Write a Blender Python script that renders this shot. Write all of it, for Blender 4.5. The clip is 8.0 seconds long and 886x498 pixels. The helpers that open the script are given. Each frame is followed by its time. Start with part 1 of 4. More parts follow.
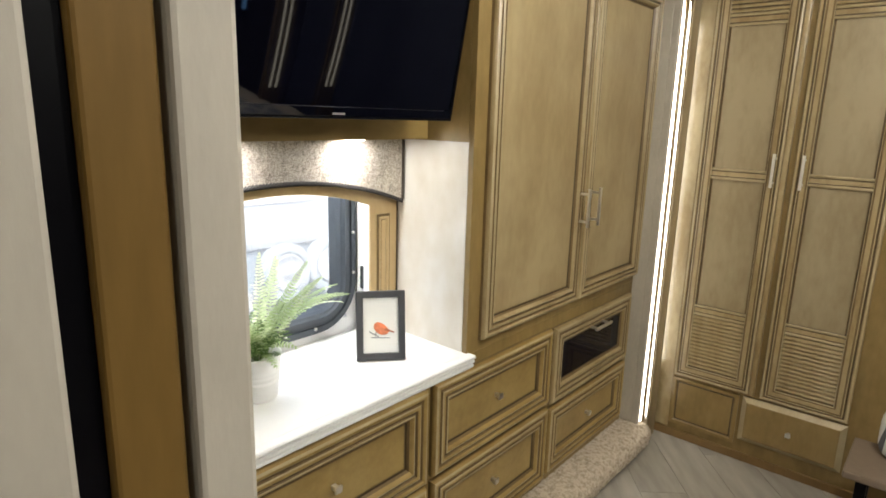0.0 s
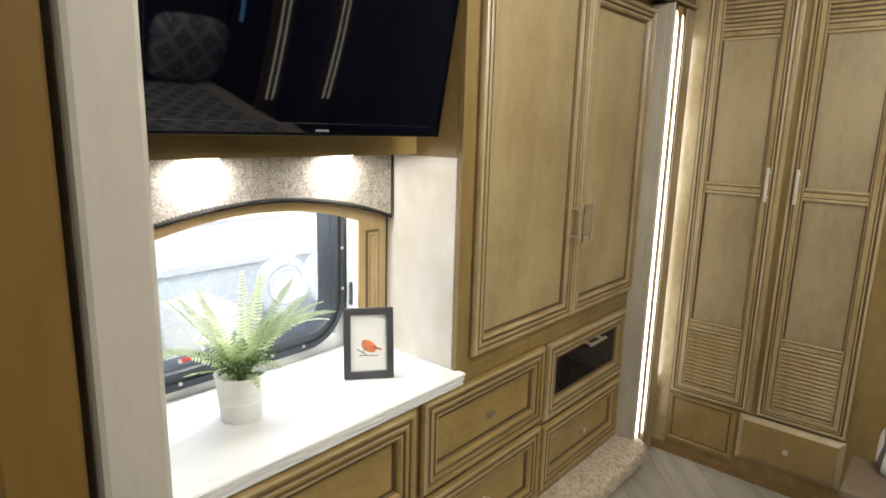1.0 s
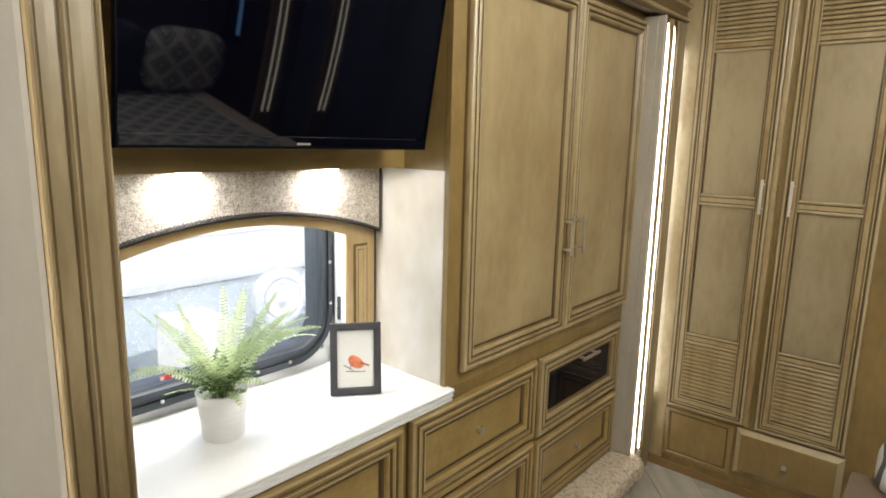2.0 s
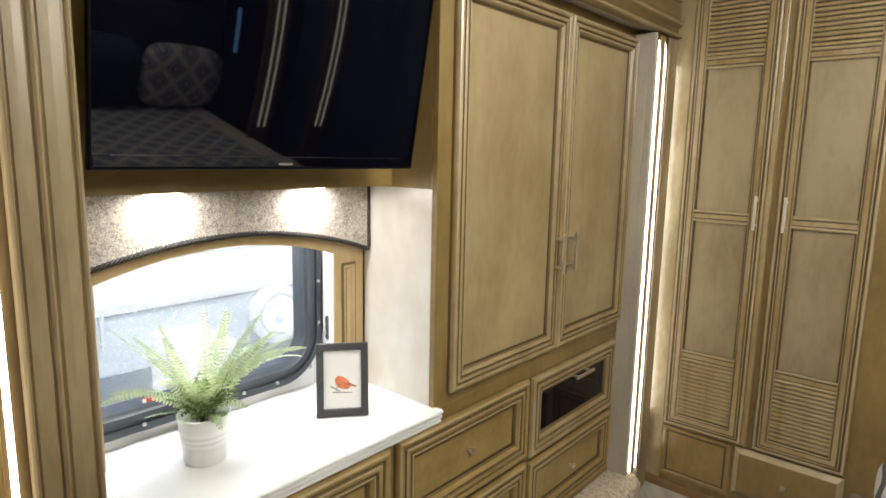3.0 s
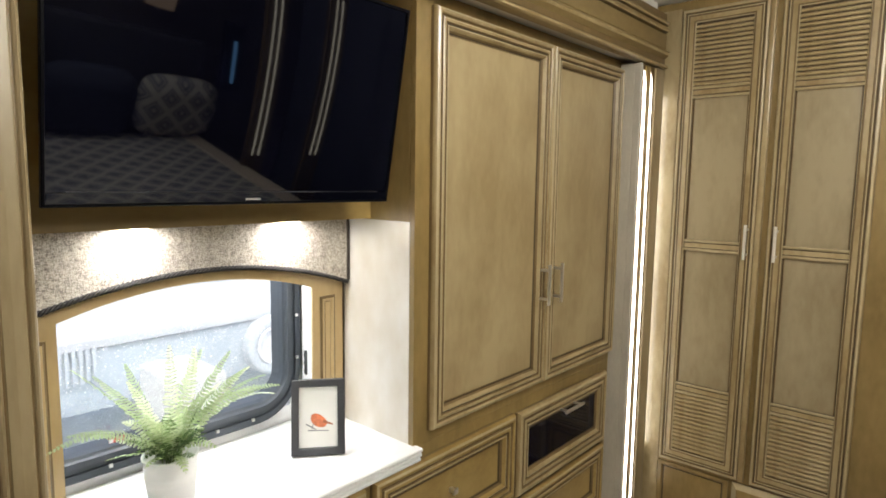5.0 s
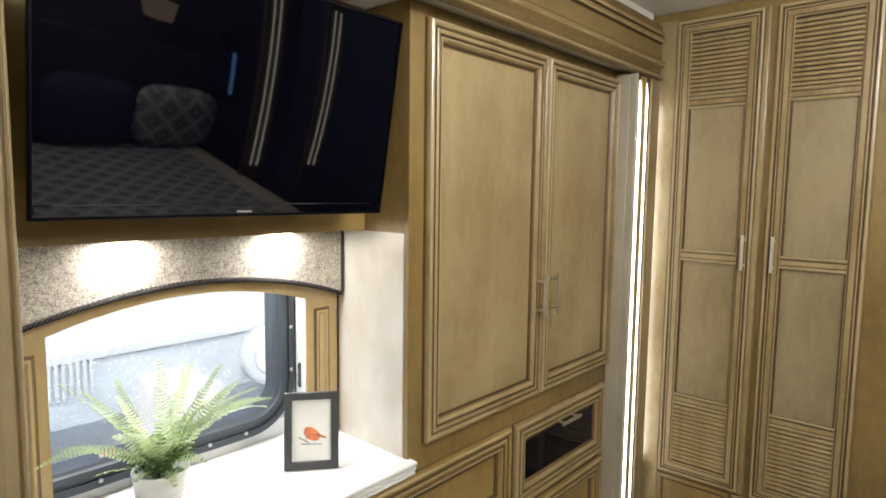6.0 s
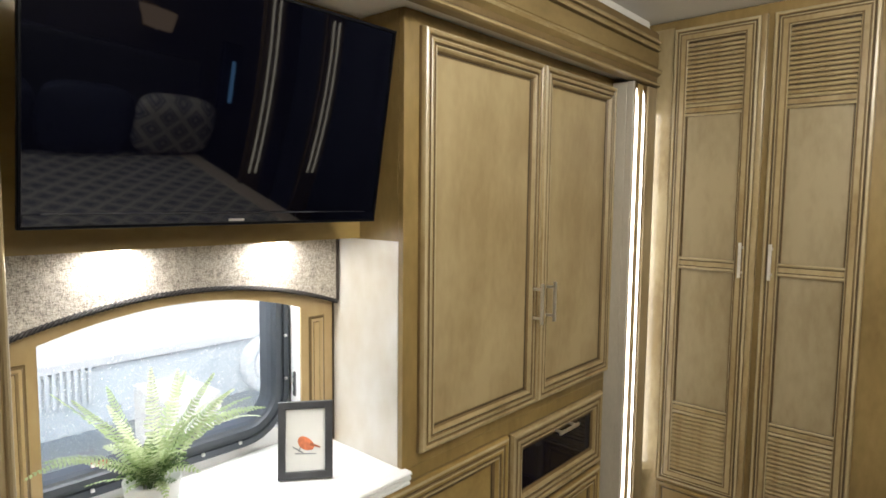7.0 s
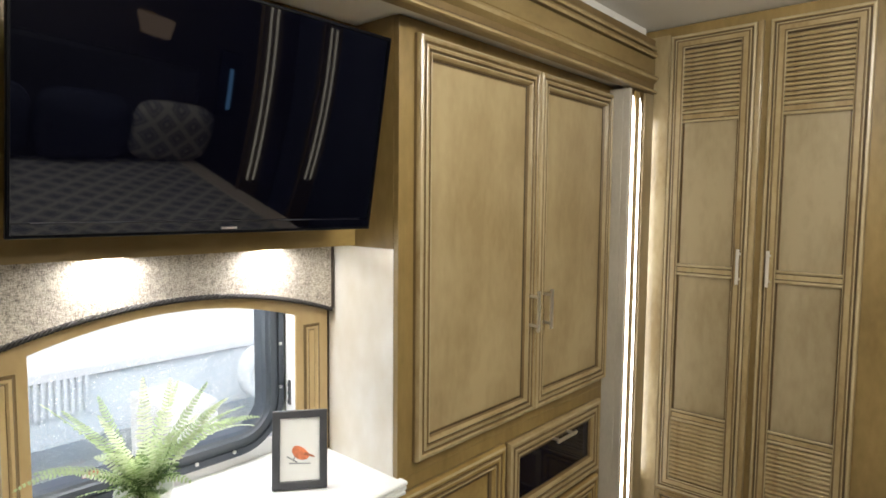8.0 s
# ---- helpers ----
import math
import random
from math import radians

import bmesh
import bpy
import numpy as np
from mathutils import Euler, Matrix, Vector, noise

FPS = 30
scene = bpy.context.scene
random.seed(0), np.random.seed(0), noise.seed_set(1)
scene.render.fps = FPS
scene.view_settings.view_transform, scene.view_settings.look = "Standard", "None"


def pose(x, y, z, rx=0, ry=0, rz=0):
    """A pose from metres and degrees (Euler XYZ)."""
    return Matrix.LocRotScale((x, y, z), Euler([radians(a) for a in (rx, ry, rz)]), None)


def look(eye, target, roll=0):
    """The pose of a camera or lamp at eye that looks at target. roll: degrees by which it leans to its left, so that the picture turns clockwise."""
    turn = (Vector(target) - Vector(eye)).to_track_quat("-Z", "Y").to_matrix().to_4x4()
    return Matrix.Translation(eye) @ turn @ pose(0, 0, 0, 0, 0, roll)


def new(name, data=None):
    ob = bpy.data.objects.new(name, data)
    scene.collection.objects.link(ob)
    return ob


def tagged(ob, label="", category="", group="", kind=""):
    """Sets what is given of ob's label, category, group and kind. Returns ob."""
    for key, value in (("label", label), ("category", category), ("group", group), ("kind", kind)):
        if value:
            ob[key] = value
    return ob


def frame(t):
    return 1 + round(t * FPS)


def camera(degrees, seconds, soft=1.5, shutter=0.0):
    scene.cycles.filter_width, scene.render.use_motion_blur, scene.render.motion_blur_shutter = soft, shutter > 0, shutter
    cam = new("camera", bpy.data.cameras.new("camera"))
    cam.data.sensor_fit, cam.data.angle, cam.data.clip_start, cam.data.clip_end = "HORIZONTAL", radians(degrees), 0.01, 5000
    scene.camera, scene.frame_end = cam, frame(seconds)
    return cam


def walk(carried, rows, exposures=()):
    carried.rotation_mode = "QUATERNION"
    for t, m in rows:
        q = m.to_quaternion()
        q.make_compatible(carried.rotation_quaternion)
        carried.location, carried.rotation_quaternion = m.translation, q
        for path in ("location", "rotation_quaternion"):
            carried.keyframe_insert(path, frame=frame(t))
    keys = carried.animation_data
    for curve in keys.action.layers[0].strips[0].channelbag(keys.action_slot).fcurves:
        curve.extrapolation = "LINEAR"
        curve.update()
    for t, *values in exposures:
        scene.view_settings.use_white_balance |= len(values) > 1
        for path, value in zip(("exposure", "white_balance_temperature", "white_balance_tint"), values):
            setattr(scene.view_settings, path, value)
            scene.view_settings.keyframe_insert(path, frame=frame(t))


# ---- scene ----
cam = camera(73.3, 8.0, soft=1.7)
# seconds, eye, target, roll
ROWS = [
    (0, (0.2700, 0.3700, 1.3850), (-1.0021, 1.8513, 0.9519), 1.58),
    (0.5, (0.2757, 0.3880, 1.3908), (-1.0006, 1.8708, 0.9755), 1.55),
    (1, (0.2816, 0.4057, 1.3956), (-0.9988, 1.8900, 0.9990), 1.51),
    (1.5, (0.2870, 0.4239, 1.3957), (-0.9970, 1.9100, 1.0179), 1.42),
    (3, (0.3092, 0.4782, 1.4082), (-0.9885, 1.9680, 1.0973), 1.13),
    (3.5, (0.3169, 0.4938, 1.4120), (-0.9856, 1.9845, 1.1270), 1.03),
    (4, (0.3258, 0.5113, 1.4148), (-0.9818, 2.0021, 1.1543), 0.97),
    (4.5, (0.3327, 0.5252, 1.4194), (-0.9788, 2.0160, 1.1797), 0.84),
    (5, (0.3379, 0.5398, 1.4217), (-0.9767, 2.0305, 1.1994), 0.82),
    (6.5, (0.3488, 0.5618, 1.4279), (-0.9715, 2.0534, 1.2500), 0.67),
    (7, (0.3533, 0.5698, 1.4279), (-0.9694, 2.0607, 1.2616), 0.64),
    (7.5, (0.3543, 0.5773, 1.4305), (-0.9686, 2.0690, 1.2739), 0.61),
    (8, (0.3556, 0.5822, 1.4310), (-0.9669, 2.0754, 1.2850), 0.56),
]
walk(cam, [(t, look(eye, target, roll)) for t, eye, target, roll in ROWS])

# ---- world and light ----
world = bpy.data.worlds.new("sky")
scene.world = world
world.use_nodes = True
wn = world.node_tree.nodes
sky = wn.new("ShaderNodeTexSky")
sky.sky_type, sky.sun_disc = "NISHITA", False
sky.sun_elevation, sky.sun_rotation = radians(53), radians(117)
sky.air_density, sky.dust_density = 1.0, 4.0
world.node_tree.links.new(sky.outputs[0], wn["Background"].inputs[0])
wn["Background"].inputs[1].default_value = 0.15
sun = new("sun", bpy.data.lights.new("sun", "SUN"))
sun.data.energy, sun.data.angle, sun.data.color = 1.5, radians(15), (1.0, 0.97, 0.92)
sun.matrix_world = look((4, -2, 6), (0, 0, 0))
scene.view_settings.exposure = 2.2
WARM, COOL = (1.0, 0.98, 0.90), (0.98, 0.985, 1.0)
# an added area lamp, hidden at the window's head, boosting the sky's light
day = new("window_daylight", bpy.data.lights.new("window_daylight", "AREA"))
day.data.shape, day.data.size, day.data.size_y, day.data.energy, day.data.color = "RECTANGLE", 0.70, 0.05, 1.1, (0.95, 0.98, 1.0)
day.matrix_world = look((-1.005, 1.10, 1.262), (-0.80, 1.12, 0.75))


# ---- materials ----
def mat(name, base, rough=0.5, metal=0.0, vary=0.25, scale=(6, 6, 6), fine=60.0, bump=0.0, coat=0.0, second=None, mix=0.5, low=0.5, high=1.0, gloss=0.5):
    """A surface of one paint or stain with large blotches, fine grain and a slight relief."""
    m = bpy.data.materials.new(name)
    m.use_nodes = True
    n, l = m.node_tree.nodes, m.node_tree.links
    b = n["Principled BSDF"]
    b.inputs["Roughness"].default_value, b.inputs["Metallic"].default_value = rough, metal
    b.inputs["Coat Weight"].default_value = coat
    b.inputs["Specular IOR Level"].default_value = gloss
    b.inputs["Coat Roughness"].default_value = 0.25
    co = n.new("ShaderNodeTexCoord")
    mp = n.new("ShaderNodeMapping")
    mp.inputs["Scale"].default_value = scale
    l.new(co.outputs["Object"], mp.inputs["Vector"])
    big = n.new("ShaderNodeTexNoise")
    big.inputs["Scale"].default_value, big.inputs["Detail"].default_value = 1.0, 3.0
    small = n.new("ShaderNodeTexNoise")
    small.inputs["Scale"].default_value, small.inputs["Detail"].default_value = fine / 6.0, 5.0
    l.new(mp.outputs[0], big.inputs["Vector"])
    l.new(mp.outputs[0], small.inputs["Vector"])
    add = n.new("ShaderNodeMath")
    add.operation = "MULTIPLY_ADD"
    add.inputs[1].default_value = mix
    l.new(small.outputs["Fac"], add.inputs[0])
    l.new(big.outputs["Fac"], add.inputs[2])
    ramp = n.new("ShaderNodeValToRGB")
    second = second or tuple(c * (1 - vary) for c in base)
    ramp.color_ramp.elements[0].position, ramp.color_ramp.elements[1].position = low, high
    ramp.color_ramp.elements[0].color, ramp.color_ramp.elements[1].color = (*second, 1), (*base, 1)
    l.new(add.outputs[0], ramp.inputs[0])
    l.new(ramp.outputs[0], b.inputs["Base Color"])
    if bump:
        bp = n.new("ShaderNodeBump")
        bp.inputs["Strength"].default_value, bp.inputs["Distance"].default_value = bump, 0.002
        l.new(small.outputs["Fac"], bp.inputs["Height"])
        l.new(bp.outputs[0], b.inputs["Normal"])
    return m


def glow(name, colour, strength):
    m = bpy.data.materials.new(name)
    m.use_nodes = True
    n = m.node_tree.nodes
    n.remove(n["Principled BSDF"])
    e = n.new("ShaderNodeEmission")
    e.inputs[0].default_value, e.inputs[1].default_value = (*colour, 1), strength
    m.node_tree.links.new(e.outputs[0], n["Material Output"].inputs[0])
    return m


MAPLE = (0.380, 0.293, 0.156)
WOOD = mat("stained_maple", MAPLE, 0.36, second=(0.25, 0.172, 0.074), scale=(7, 7, 3.0), fine=50, bump=0.03, coat=0.3, mix=0.40, low=0.54, high=0.84)
WOOD_H = mat("stained_maple_across", MAPLE, 0.36, second=(0.25, 0.172, 0.074), scale=(7, 3.0, 7), fine=50, bump=0.03, coat=0.3, mix=0.34, low=0.50, high=0.86)
# darker, warmer copy of the maple; amber shade is put into its colour
SHADE_AMBER = mat("shade_amber_maple", (0.290, 0.196, 0.072), 0.38, second=(0.168, 0.109, 0.033), scale=(5, 5, 2.0), fine=60, bump=0.03, coat=0.3, mix=0.4, low=0.48, high=0.90)
# lighter maple for the surround; window and puck brightness is put into it
LIT_TAN = mat("lit_tan_maple", (0.52, 0.385, 0.195), 0.36, second=(0.42, 0.29, 0.13), scale=(7, 7, 3.0), fine=50, bump=0.03, coat=0.3, mix=0.34, low=0.50, high=0.86)
# pale maple for bead tops; their highlight is put into the colour
BEAD_HIGHLIGHT = mat("bead_highlight_maple", (0.47, 0.385, 0.235), 0.33, second=(0.36, 0.28, 0.15), scale=(9, 9, 5), fine=50, coat=0.4, mix=0.34, low=0.50, high=0.86)
# warmer, darker maple tone for drawers, ribs and the soffit box
HONEY = mat("honey_toned_maple", (0.350, 0.242, 0.086), 0.36, second=(0.245, 0.158, 0.048), scale=(6, 2.6, 6), fine=50, bump=0.03, coat=0.3, mix=0.40, low=0.52, high=0.86)
PANEL_GREY = mat("grey_glazed_veneer", (0.335, 0.268, 0.160), 0.36, second=(0.235, 0.178, 0.096), scale=(6, 6, 2.2), fine=50, bump=0.03, coat=0.3, mix=0.45, low=0.50, high=0.86)
PANEL = mat("stained_maple_veneer", (0.398, 0.309, 0.168), 0.34, second=(0.285, 0.205, 0.100), scale=(6, 6, 2.6), fine=50, bump=0.03, coat=0.3, mix=0.34, low=0.50, high=0.84)
# glossy maple bleached pale; the strong light beside the window is in its colour
LIT_MAPLE = mat("lit_pale_maple", (0.72, 0.695, 0.645), 0.30, second=(0.58, 0.52, 0.42), scale=(5, 5, 3), fine=30, coat=1.0, mix=0.4, low=0.5, high=0.95, gloss=0.8)
# glaze of the grooves; also paints the shade behind the louvres
GLAZE_SHADE = mat("dark_glaze_and_shade", (0.055, 0.033, 0.013), 0.5, vary=0.35, scale=(20, 20, 8), low=0.4)
# thin glaze beside the grooves; also the shade of the header's recessed flats
HALF = mat("half_glaze_and_shade", (0.180, 0.116, 0.045), 0.42, vary=0.3, scale=(14, 14, 6), bump=0.04, coat=0.2)
WOOD_DARK = mat("umber_stained_wood", (0.22, 0.13, 0.045), 0.45, vary=0.25, scale=(14, 14, 2.2), bump=0.05)
PAINT = mat("grey_vinyl_wall", (0.415, 0.38, 0.32), 0.6, vary=0.12, scale=(9, 9, 3), fine=120, bump=0.1)
WASHED = mat("washed_maple_trim", (0.300, 0.232, 0.130), 0.36, second=(0.190, 0.136, 0.064), scale=(9, 9, 2.5), fine=50, bump=0.03, coat=0.35, mix=0.4, low=0.50, high=0.88)
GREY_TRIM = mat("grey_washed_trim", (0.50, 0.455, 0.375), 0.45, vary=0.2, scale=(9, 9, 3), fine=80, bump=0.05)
CEIL = mat("ceiling_vinyl", (0.74, 0.72, 0.68), 0.7, vary=0.06, scale=(3, 3, 3), fine=200, bump=0.05)
COUNTER = mat("white_solid_surface", (0.80, 0.80, 0.795), 0.25, vary=0.03, scale=(8, 8, 8), fine=200)
STEEL = mat("brushed_nickel", (0.84, 0.82, 0.79), 0.42, metal=1.0, vary=0.1, scale=(30, 30, 3))
BLACK = mat("black_plastic", (0.0015, 0.0015, 0.003), 0.35, vary=0.2, gloss=0.12)
SCREEN = mat("screen_glass", (0.0013, 0.0014, 0.0040), 0.028, vary=0.1, gloss=1.0)
SCREEN.node_tree.nodes["Principled BSDF"].inputs["Specular Tint"].default_value = (0.78, 0.84, 1.0, 1.0)
RUBBER = mat("window_frame_black", (0.050, 0.060, 0.075), 0.45, vary=0.2)
WHITE = mat("white_plastic", (0.8, 0.8, 0.79), 0.4, vary=0.04)
CARPET = mat("beige_carpet", (0.60, 0.51, 0.40), 0.95, second=(0.33, 0.265, 0.19), scale=(60, 60, 60), fine=14, bump=0.6, mix=0.8, low=0.65, high=1.15)
POT = mat("white_enamel_tin", (0.84, 0.84, 0.835), 0.35, vary=0.06, scale=(9, 9, 9))
MATTE = mat("matte_brown_channel", (0.12, 0.08, 0.036), 0.95, vary=0.3, gloss=0.0)
LED = glow("led_strip", (1.0, 0.95, 0.84), 1.9)
LED_DIM = glow("led_strip_dimmed", (1.0, 0.86, 0.58), 0.42)
# glow of the added strips that stay out of sight
SPILL_STRIP = glow("unseen_spill_strip", (0.94, 0.97, 1.0), 1.35)
CLENS = glow("ceiling_lens", (1.0, 0.93, 0.80), 4.0)
PUCK = glow("puck_lens", (1.0, 0.96, 0.87), 6.0)


# ---- mesh helpers ----
def bm_box(bm, x0, x1, y0, y1, z0, z1, bevel=0.0, mi=0):
    vs = [bm.verts.new((x, y, z)) for x in (x0, x1) for y in (y0, y1) for z in (z0, z1)]
    fs = [bm.faces.new([vs[i] for i in q]) for q in ((0, 1, 3, 2), (4, 6, 7, 5), (0, 4, 5, 1), (2, 3, 7, 6), (0, 2, 6, 4), (1, 5, 7, 3))]
    for f in fs:
        f.material_index = mi
    if bevel:
        es = list({e for f in fs for e in f.edges})
        bmesh.ops.bevel(bm, geom=es, offset=bevel, segments=2, profile=0.6, affect="EDGES")
    return bm


def box(x0, x1, y0, y1, z0, z1, bevel=0.0):
    return bm_box(bmesh.new(), x0, x1, y0, y1, z0, z1, bevel)


def finish(name, bm, materials, smooth=False):
    bmesh.ops.recalc_face_normals(bm, faces=bm.faces)
    me = bpy.data.meshes.new(name)
    bm.to_mesh(me)
    bm.free()
    for m in materials if isinstance(materials, (list, tuple)) else [materials]:
        me.materials.append(m)
    if smooth:
        me.shade_smooth()
    return new(name, me)


def part(name, bm, material, parent, label="", at=None, smooth=False):
    ob = finish(name, bm, material, smooth)
    ob.parent = parent
    if at is not None:
        ob.matrix_local = at
    if label:
        tagged(ob, label)
    return ob


def thing(name, label, category, group="", m=None, kind=""):
    ob = new(name)
    ob.empty_display_size = 0.1
    if m is not None:
        ob.matrix_world = m
    return tagged(ob, label, category, group, kind)


def structure(name, bm, material, label, category="wall", smooth=False):
    return tagged(finish(name, bm, material, smooth), label, category, kind="structure")


def prism(bm, pts, axis, a, b, mi=0):
    """Sweep a closed outline along an axis from a to b. The outline holds the other two coordinates in order."""
    def at(p, s):
        return {"x": (s, p[0], p[1]), "y": (p[0], s, p[1]), "z": (p[0], p[1], s)}[axis]
    u, v = [bm.verts.new(at(p, a)) for p in pts], [bm.verts.new(at(p, b)) for p in pts]
    n = len(pts)
    fs = [bm.faces.new((u[i], u[(i + 1) % n], v[(i + 1) % n], v[i])) for i in range(n)]
    fs += [bm.faces.new(u[::-1]), bm.faces.new(v)]
    for f in fs:
        f.material_index = mi
    return bm


def rings(bm, w, h, steps, cap=True, back=True):
    """A mitred moulded frame in local x (width) and z (height), front towards -y. steps: inset, depth out, and the stain of the band that follows."""
    loops = []
    for inset, out, mi in steps:
        loops.append(([bm.verts.new(p) for p in ((inset, -out, inset), (w - inset, -out, inset), (w - inset, -out, h - inset), (inset, -out, h - inset))], mi))
    for (a, mi), (b, _) in zip(loops, loops[1:]):
        for i in range(4):
            f = bm.faces.new((a[i], a[(i + 1) % 4], b[(i + 1) % 4], b[i]))
            f.material_index = mi
    if cap:
        bm.faces.new(loops[-1][0]).material_index = loops[-1][1]
    if back:
        bm.faces.new(loops[0][0][::-1])
    return bm


def lathe(prof, steps=40):
    """Turn an outline of radius and height round z."""
    bm = bmesh.new()
    vs = [bm.verts.new((r, 0, z)) for r, z in prof]
    es = [bm.edges.new(p) for p in zip(vs, vs[1:])]
    bmesh.ops.spin(bm, geom=vs + es, angle=math.tau, steps=steps, axis=(0, 0, 1), cent=(0, 0, 0))
    bmesh.ops.remove_doubles(bm, verts=bm.verts, dist=1e-5)
    return bm


# moulded fronts: eased outer edge, bead, glazed groove, cove, glazed groove and recessed field
DOOR = [(0, 0, 2), (0, 0.009, 0), (0.0015, 0.015, 0), (0.005, 0.0205, 4), (0.011, 0.0232, 0), (0.017, 0.0228, 0), (0.0205, 0.020, 2), (0.0235, 0.0150, 2), (0.0270, 0.0150, 2), (0.0295, 0.0195, 4), (0.0330, 0.0210, 0), (0.0410, 0.0205, 2),
        (0.044, 0.015, 1), (0.0475, 0.015, 2), (0.050, 0.0190, 4), (0.0535, 0.0195, 0), (0.058, 0.0165, 0), (0.062, 0.0105, 2), (0.066, 0.0035, 1), (0.0705, 0.0028, 2), (0.0745, 0.0030, 3)]


def front(name, w, h, parent, m, label="", steps=DOOR, wood=None, field=None):
    return part(name, rings(bmesh.new(), w, h, steps), [wood or WOOD, GLAZE_SHADE, HALF, field or PANEL, BEAD_HIGHLIGHT], parent, label, m)


def bar_handle(parent, m, length=0.128):
    bm = bmesh.new()
    bm_box(bm, -0.0055, 0.0055, -0.034, -0.026, 0, length, 0.002)
    for z in (0.018, length - 0.018):
        bm_box(bm, -0.004, 0.004, -0.027, 0.0, z - 0.004, z + 0.004, 0.001)
    return part("handle", bm, STEEL, parent, "slim brushed nickel bar handle", m)


def knob(parent, m):
    bm = bmesh.new()
    bm_box(bm, -0.006, 0.006, -0.016, 0.0, -0.006, 0.006, 0.002)
    bm_box(bm, -0.010, 0.010, -0.022, -0.015, -0.009, 0.009, 0.003)
    return part("knob", bm, STEEL, parent, "square brushed nickel knob", m)


FACE = -0.685          # face frames of the slide-out's cabinets
CAB_Y0, CAB_Y1 = 1.597, 2.80
SLIDE_Z, SLIDE_CEIL = 0.115, 1.887
H = 2.13


def east(y, z, x=FACE):
    """Local x runs to +y and the front looks to +x."""
    return pose(x, y, z, 0, 0, 90)


# ---- setting ----
structure("floor", box(-0.64, 2.66, -1.6, 3.6, -0.06, -0.004), mat("plank_joint", (0.22, 0.20, 0.17), 0.7), "grey wood-look plank floor", "floor")
structure("ceiling", box(-0.69, 2.66, -1.6, 3.6, H, H + 0.05), CEIL, "pale grey vinyl ceiling", "ceiling")
structure("slide_floor", box(-1.10, -0.60, 0.60, 2.80, 0.03, SLIDE_Z), CARPET, "carpeted slide-out floor", "floor")
structure("slide_ceiling", box(-1.10, -0.6265, 0.60, 2.86, SLIDE_CEIL, SLIDE_CEIL + 0.03), CEIL, "pale slide-out ceiling", "ceiling")
# the room's unlit end is put into this wall's dark colour
structure("wall_north", box(-0.9, 2.66, 3.5, 3.6, 0, H), mat("unlit_navy_grey", (0.045, 0.050, 0.070), 0.6, vary=0.3), "wall behind the wardrobe, coloured dark as an unlit end")
structure("wall_south", box(-0.9, 2.66, -1.7, -1.6, 0, H), PAINT, "plain grey vinyl wall")
# plain and very dark; it shows only as a reflection in the screen
structure("wall_east", box(2.66, 2.76, -1.7, 3.6, 0, H), mat("dark_brown_wall", (0.022, 0.016, 0.013), 0.6, vary=0.3), "plain dark brown wall behind the headboard")
bm = bmesh.new()
bm_box(bm, -0.72, -0.69, -1.6, 0.55, 0, H)
bm_box(bm, -0.72, -0.69, 2.90, 3.6, 0, H)
bm_box(bm, -0.72, -0.69, 0.55, 2.90, 1.92, 2.077)
structure("wall_west", bm, PAINT, "grey vinyl side wall with the slide-out's opening")
structure("ceiling_trim", box(-0.72, -0.640, 0.52, 2.90, 2.079, H - 0.001, 0.004), CEIL, "white trim between the header and the ceiling", "trim")
bm = bmesh.new()
bm_box(bm, -1.14, -1.06, 0.60, 0.69, SLIDE_Z, SLIDE_CEIL)
bm_box(bm, -1.14, -1.06, 1.48, 2.86, SLIDE_Z, SLIDE_CEIL)
bm_box(bm, -1.14, -1.06, 0.69, 1.48, SLIDE_Z, 0.79)
bm_box(bm, -1.14, -1.06, 0.69, 1.48, 1.30, SLIDE_CEIL)
structure("wall_slide", bm, WHITE, "outer wall of the slide-out with the window opening")
structure("wall_slide_far", box(-1.14, -0.646, 2.803, 2.86, 0.03, 1.886), PAINT, "far end wall of the slide-out")
structure("wall_slide_end", box(-1.14, -0.64, 0.57, 0.60, 0.03, 1.92), PAINT, "end wall of the slide-out")

# partition with the pocket-door jamb beside the camera
bm = bmesh.new()
bm_box(bm, -0.69, 0.03, 0.484, 0.513, 0, H, 0.003)
structure("wall_partition", bm, PAINT, "grey vinyl partition wall beside the doorway")
structure("door_jamb", box(-0.69, 0.027, 0.450, 0.480, 0, H, 0.002), mat("amber_stained_wood", (0.165, 0.096, 0.025), 0.5, vary=0.35, scale=(14, 14, 2.2), bump=0.04, gloss=0.15), "stained maple door jamb", "jamb")
structure("wall_partition_rear", box(-0.69, 0.030, 0.33, 0.436, 0, H, 0.003), PAINT, "grey vinyl partition wall beside the pocket slot")
# black block filling the slot, in place of the pocket's deep shade
structure("pocket_shade", box(-0.69, 0.020, 0.4365, 0.4495, 0, H), BLACK, "black filler for the shade inside the sliding door's pocket", "slot")

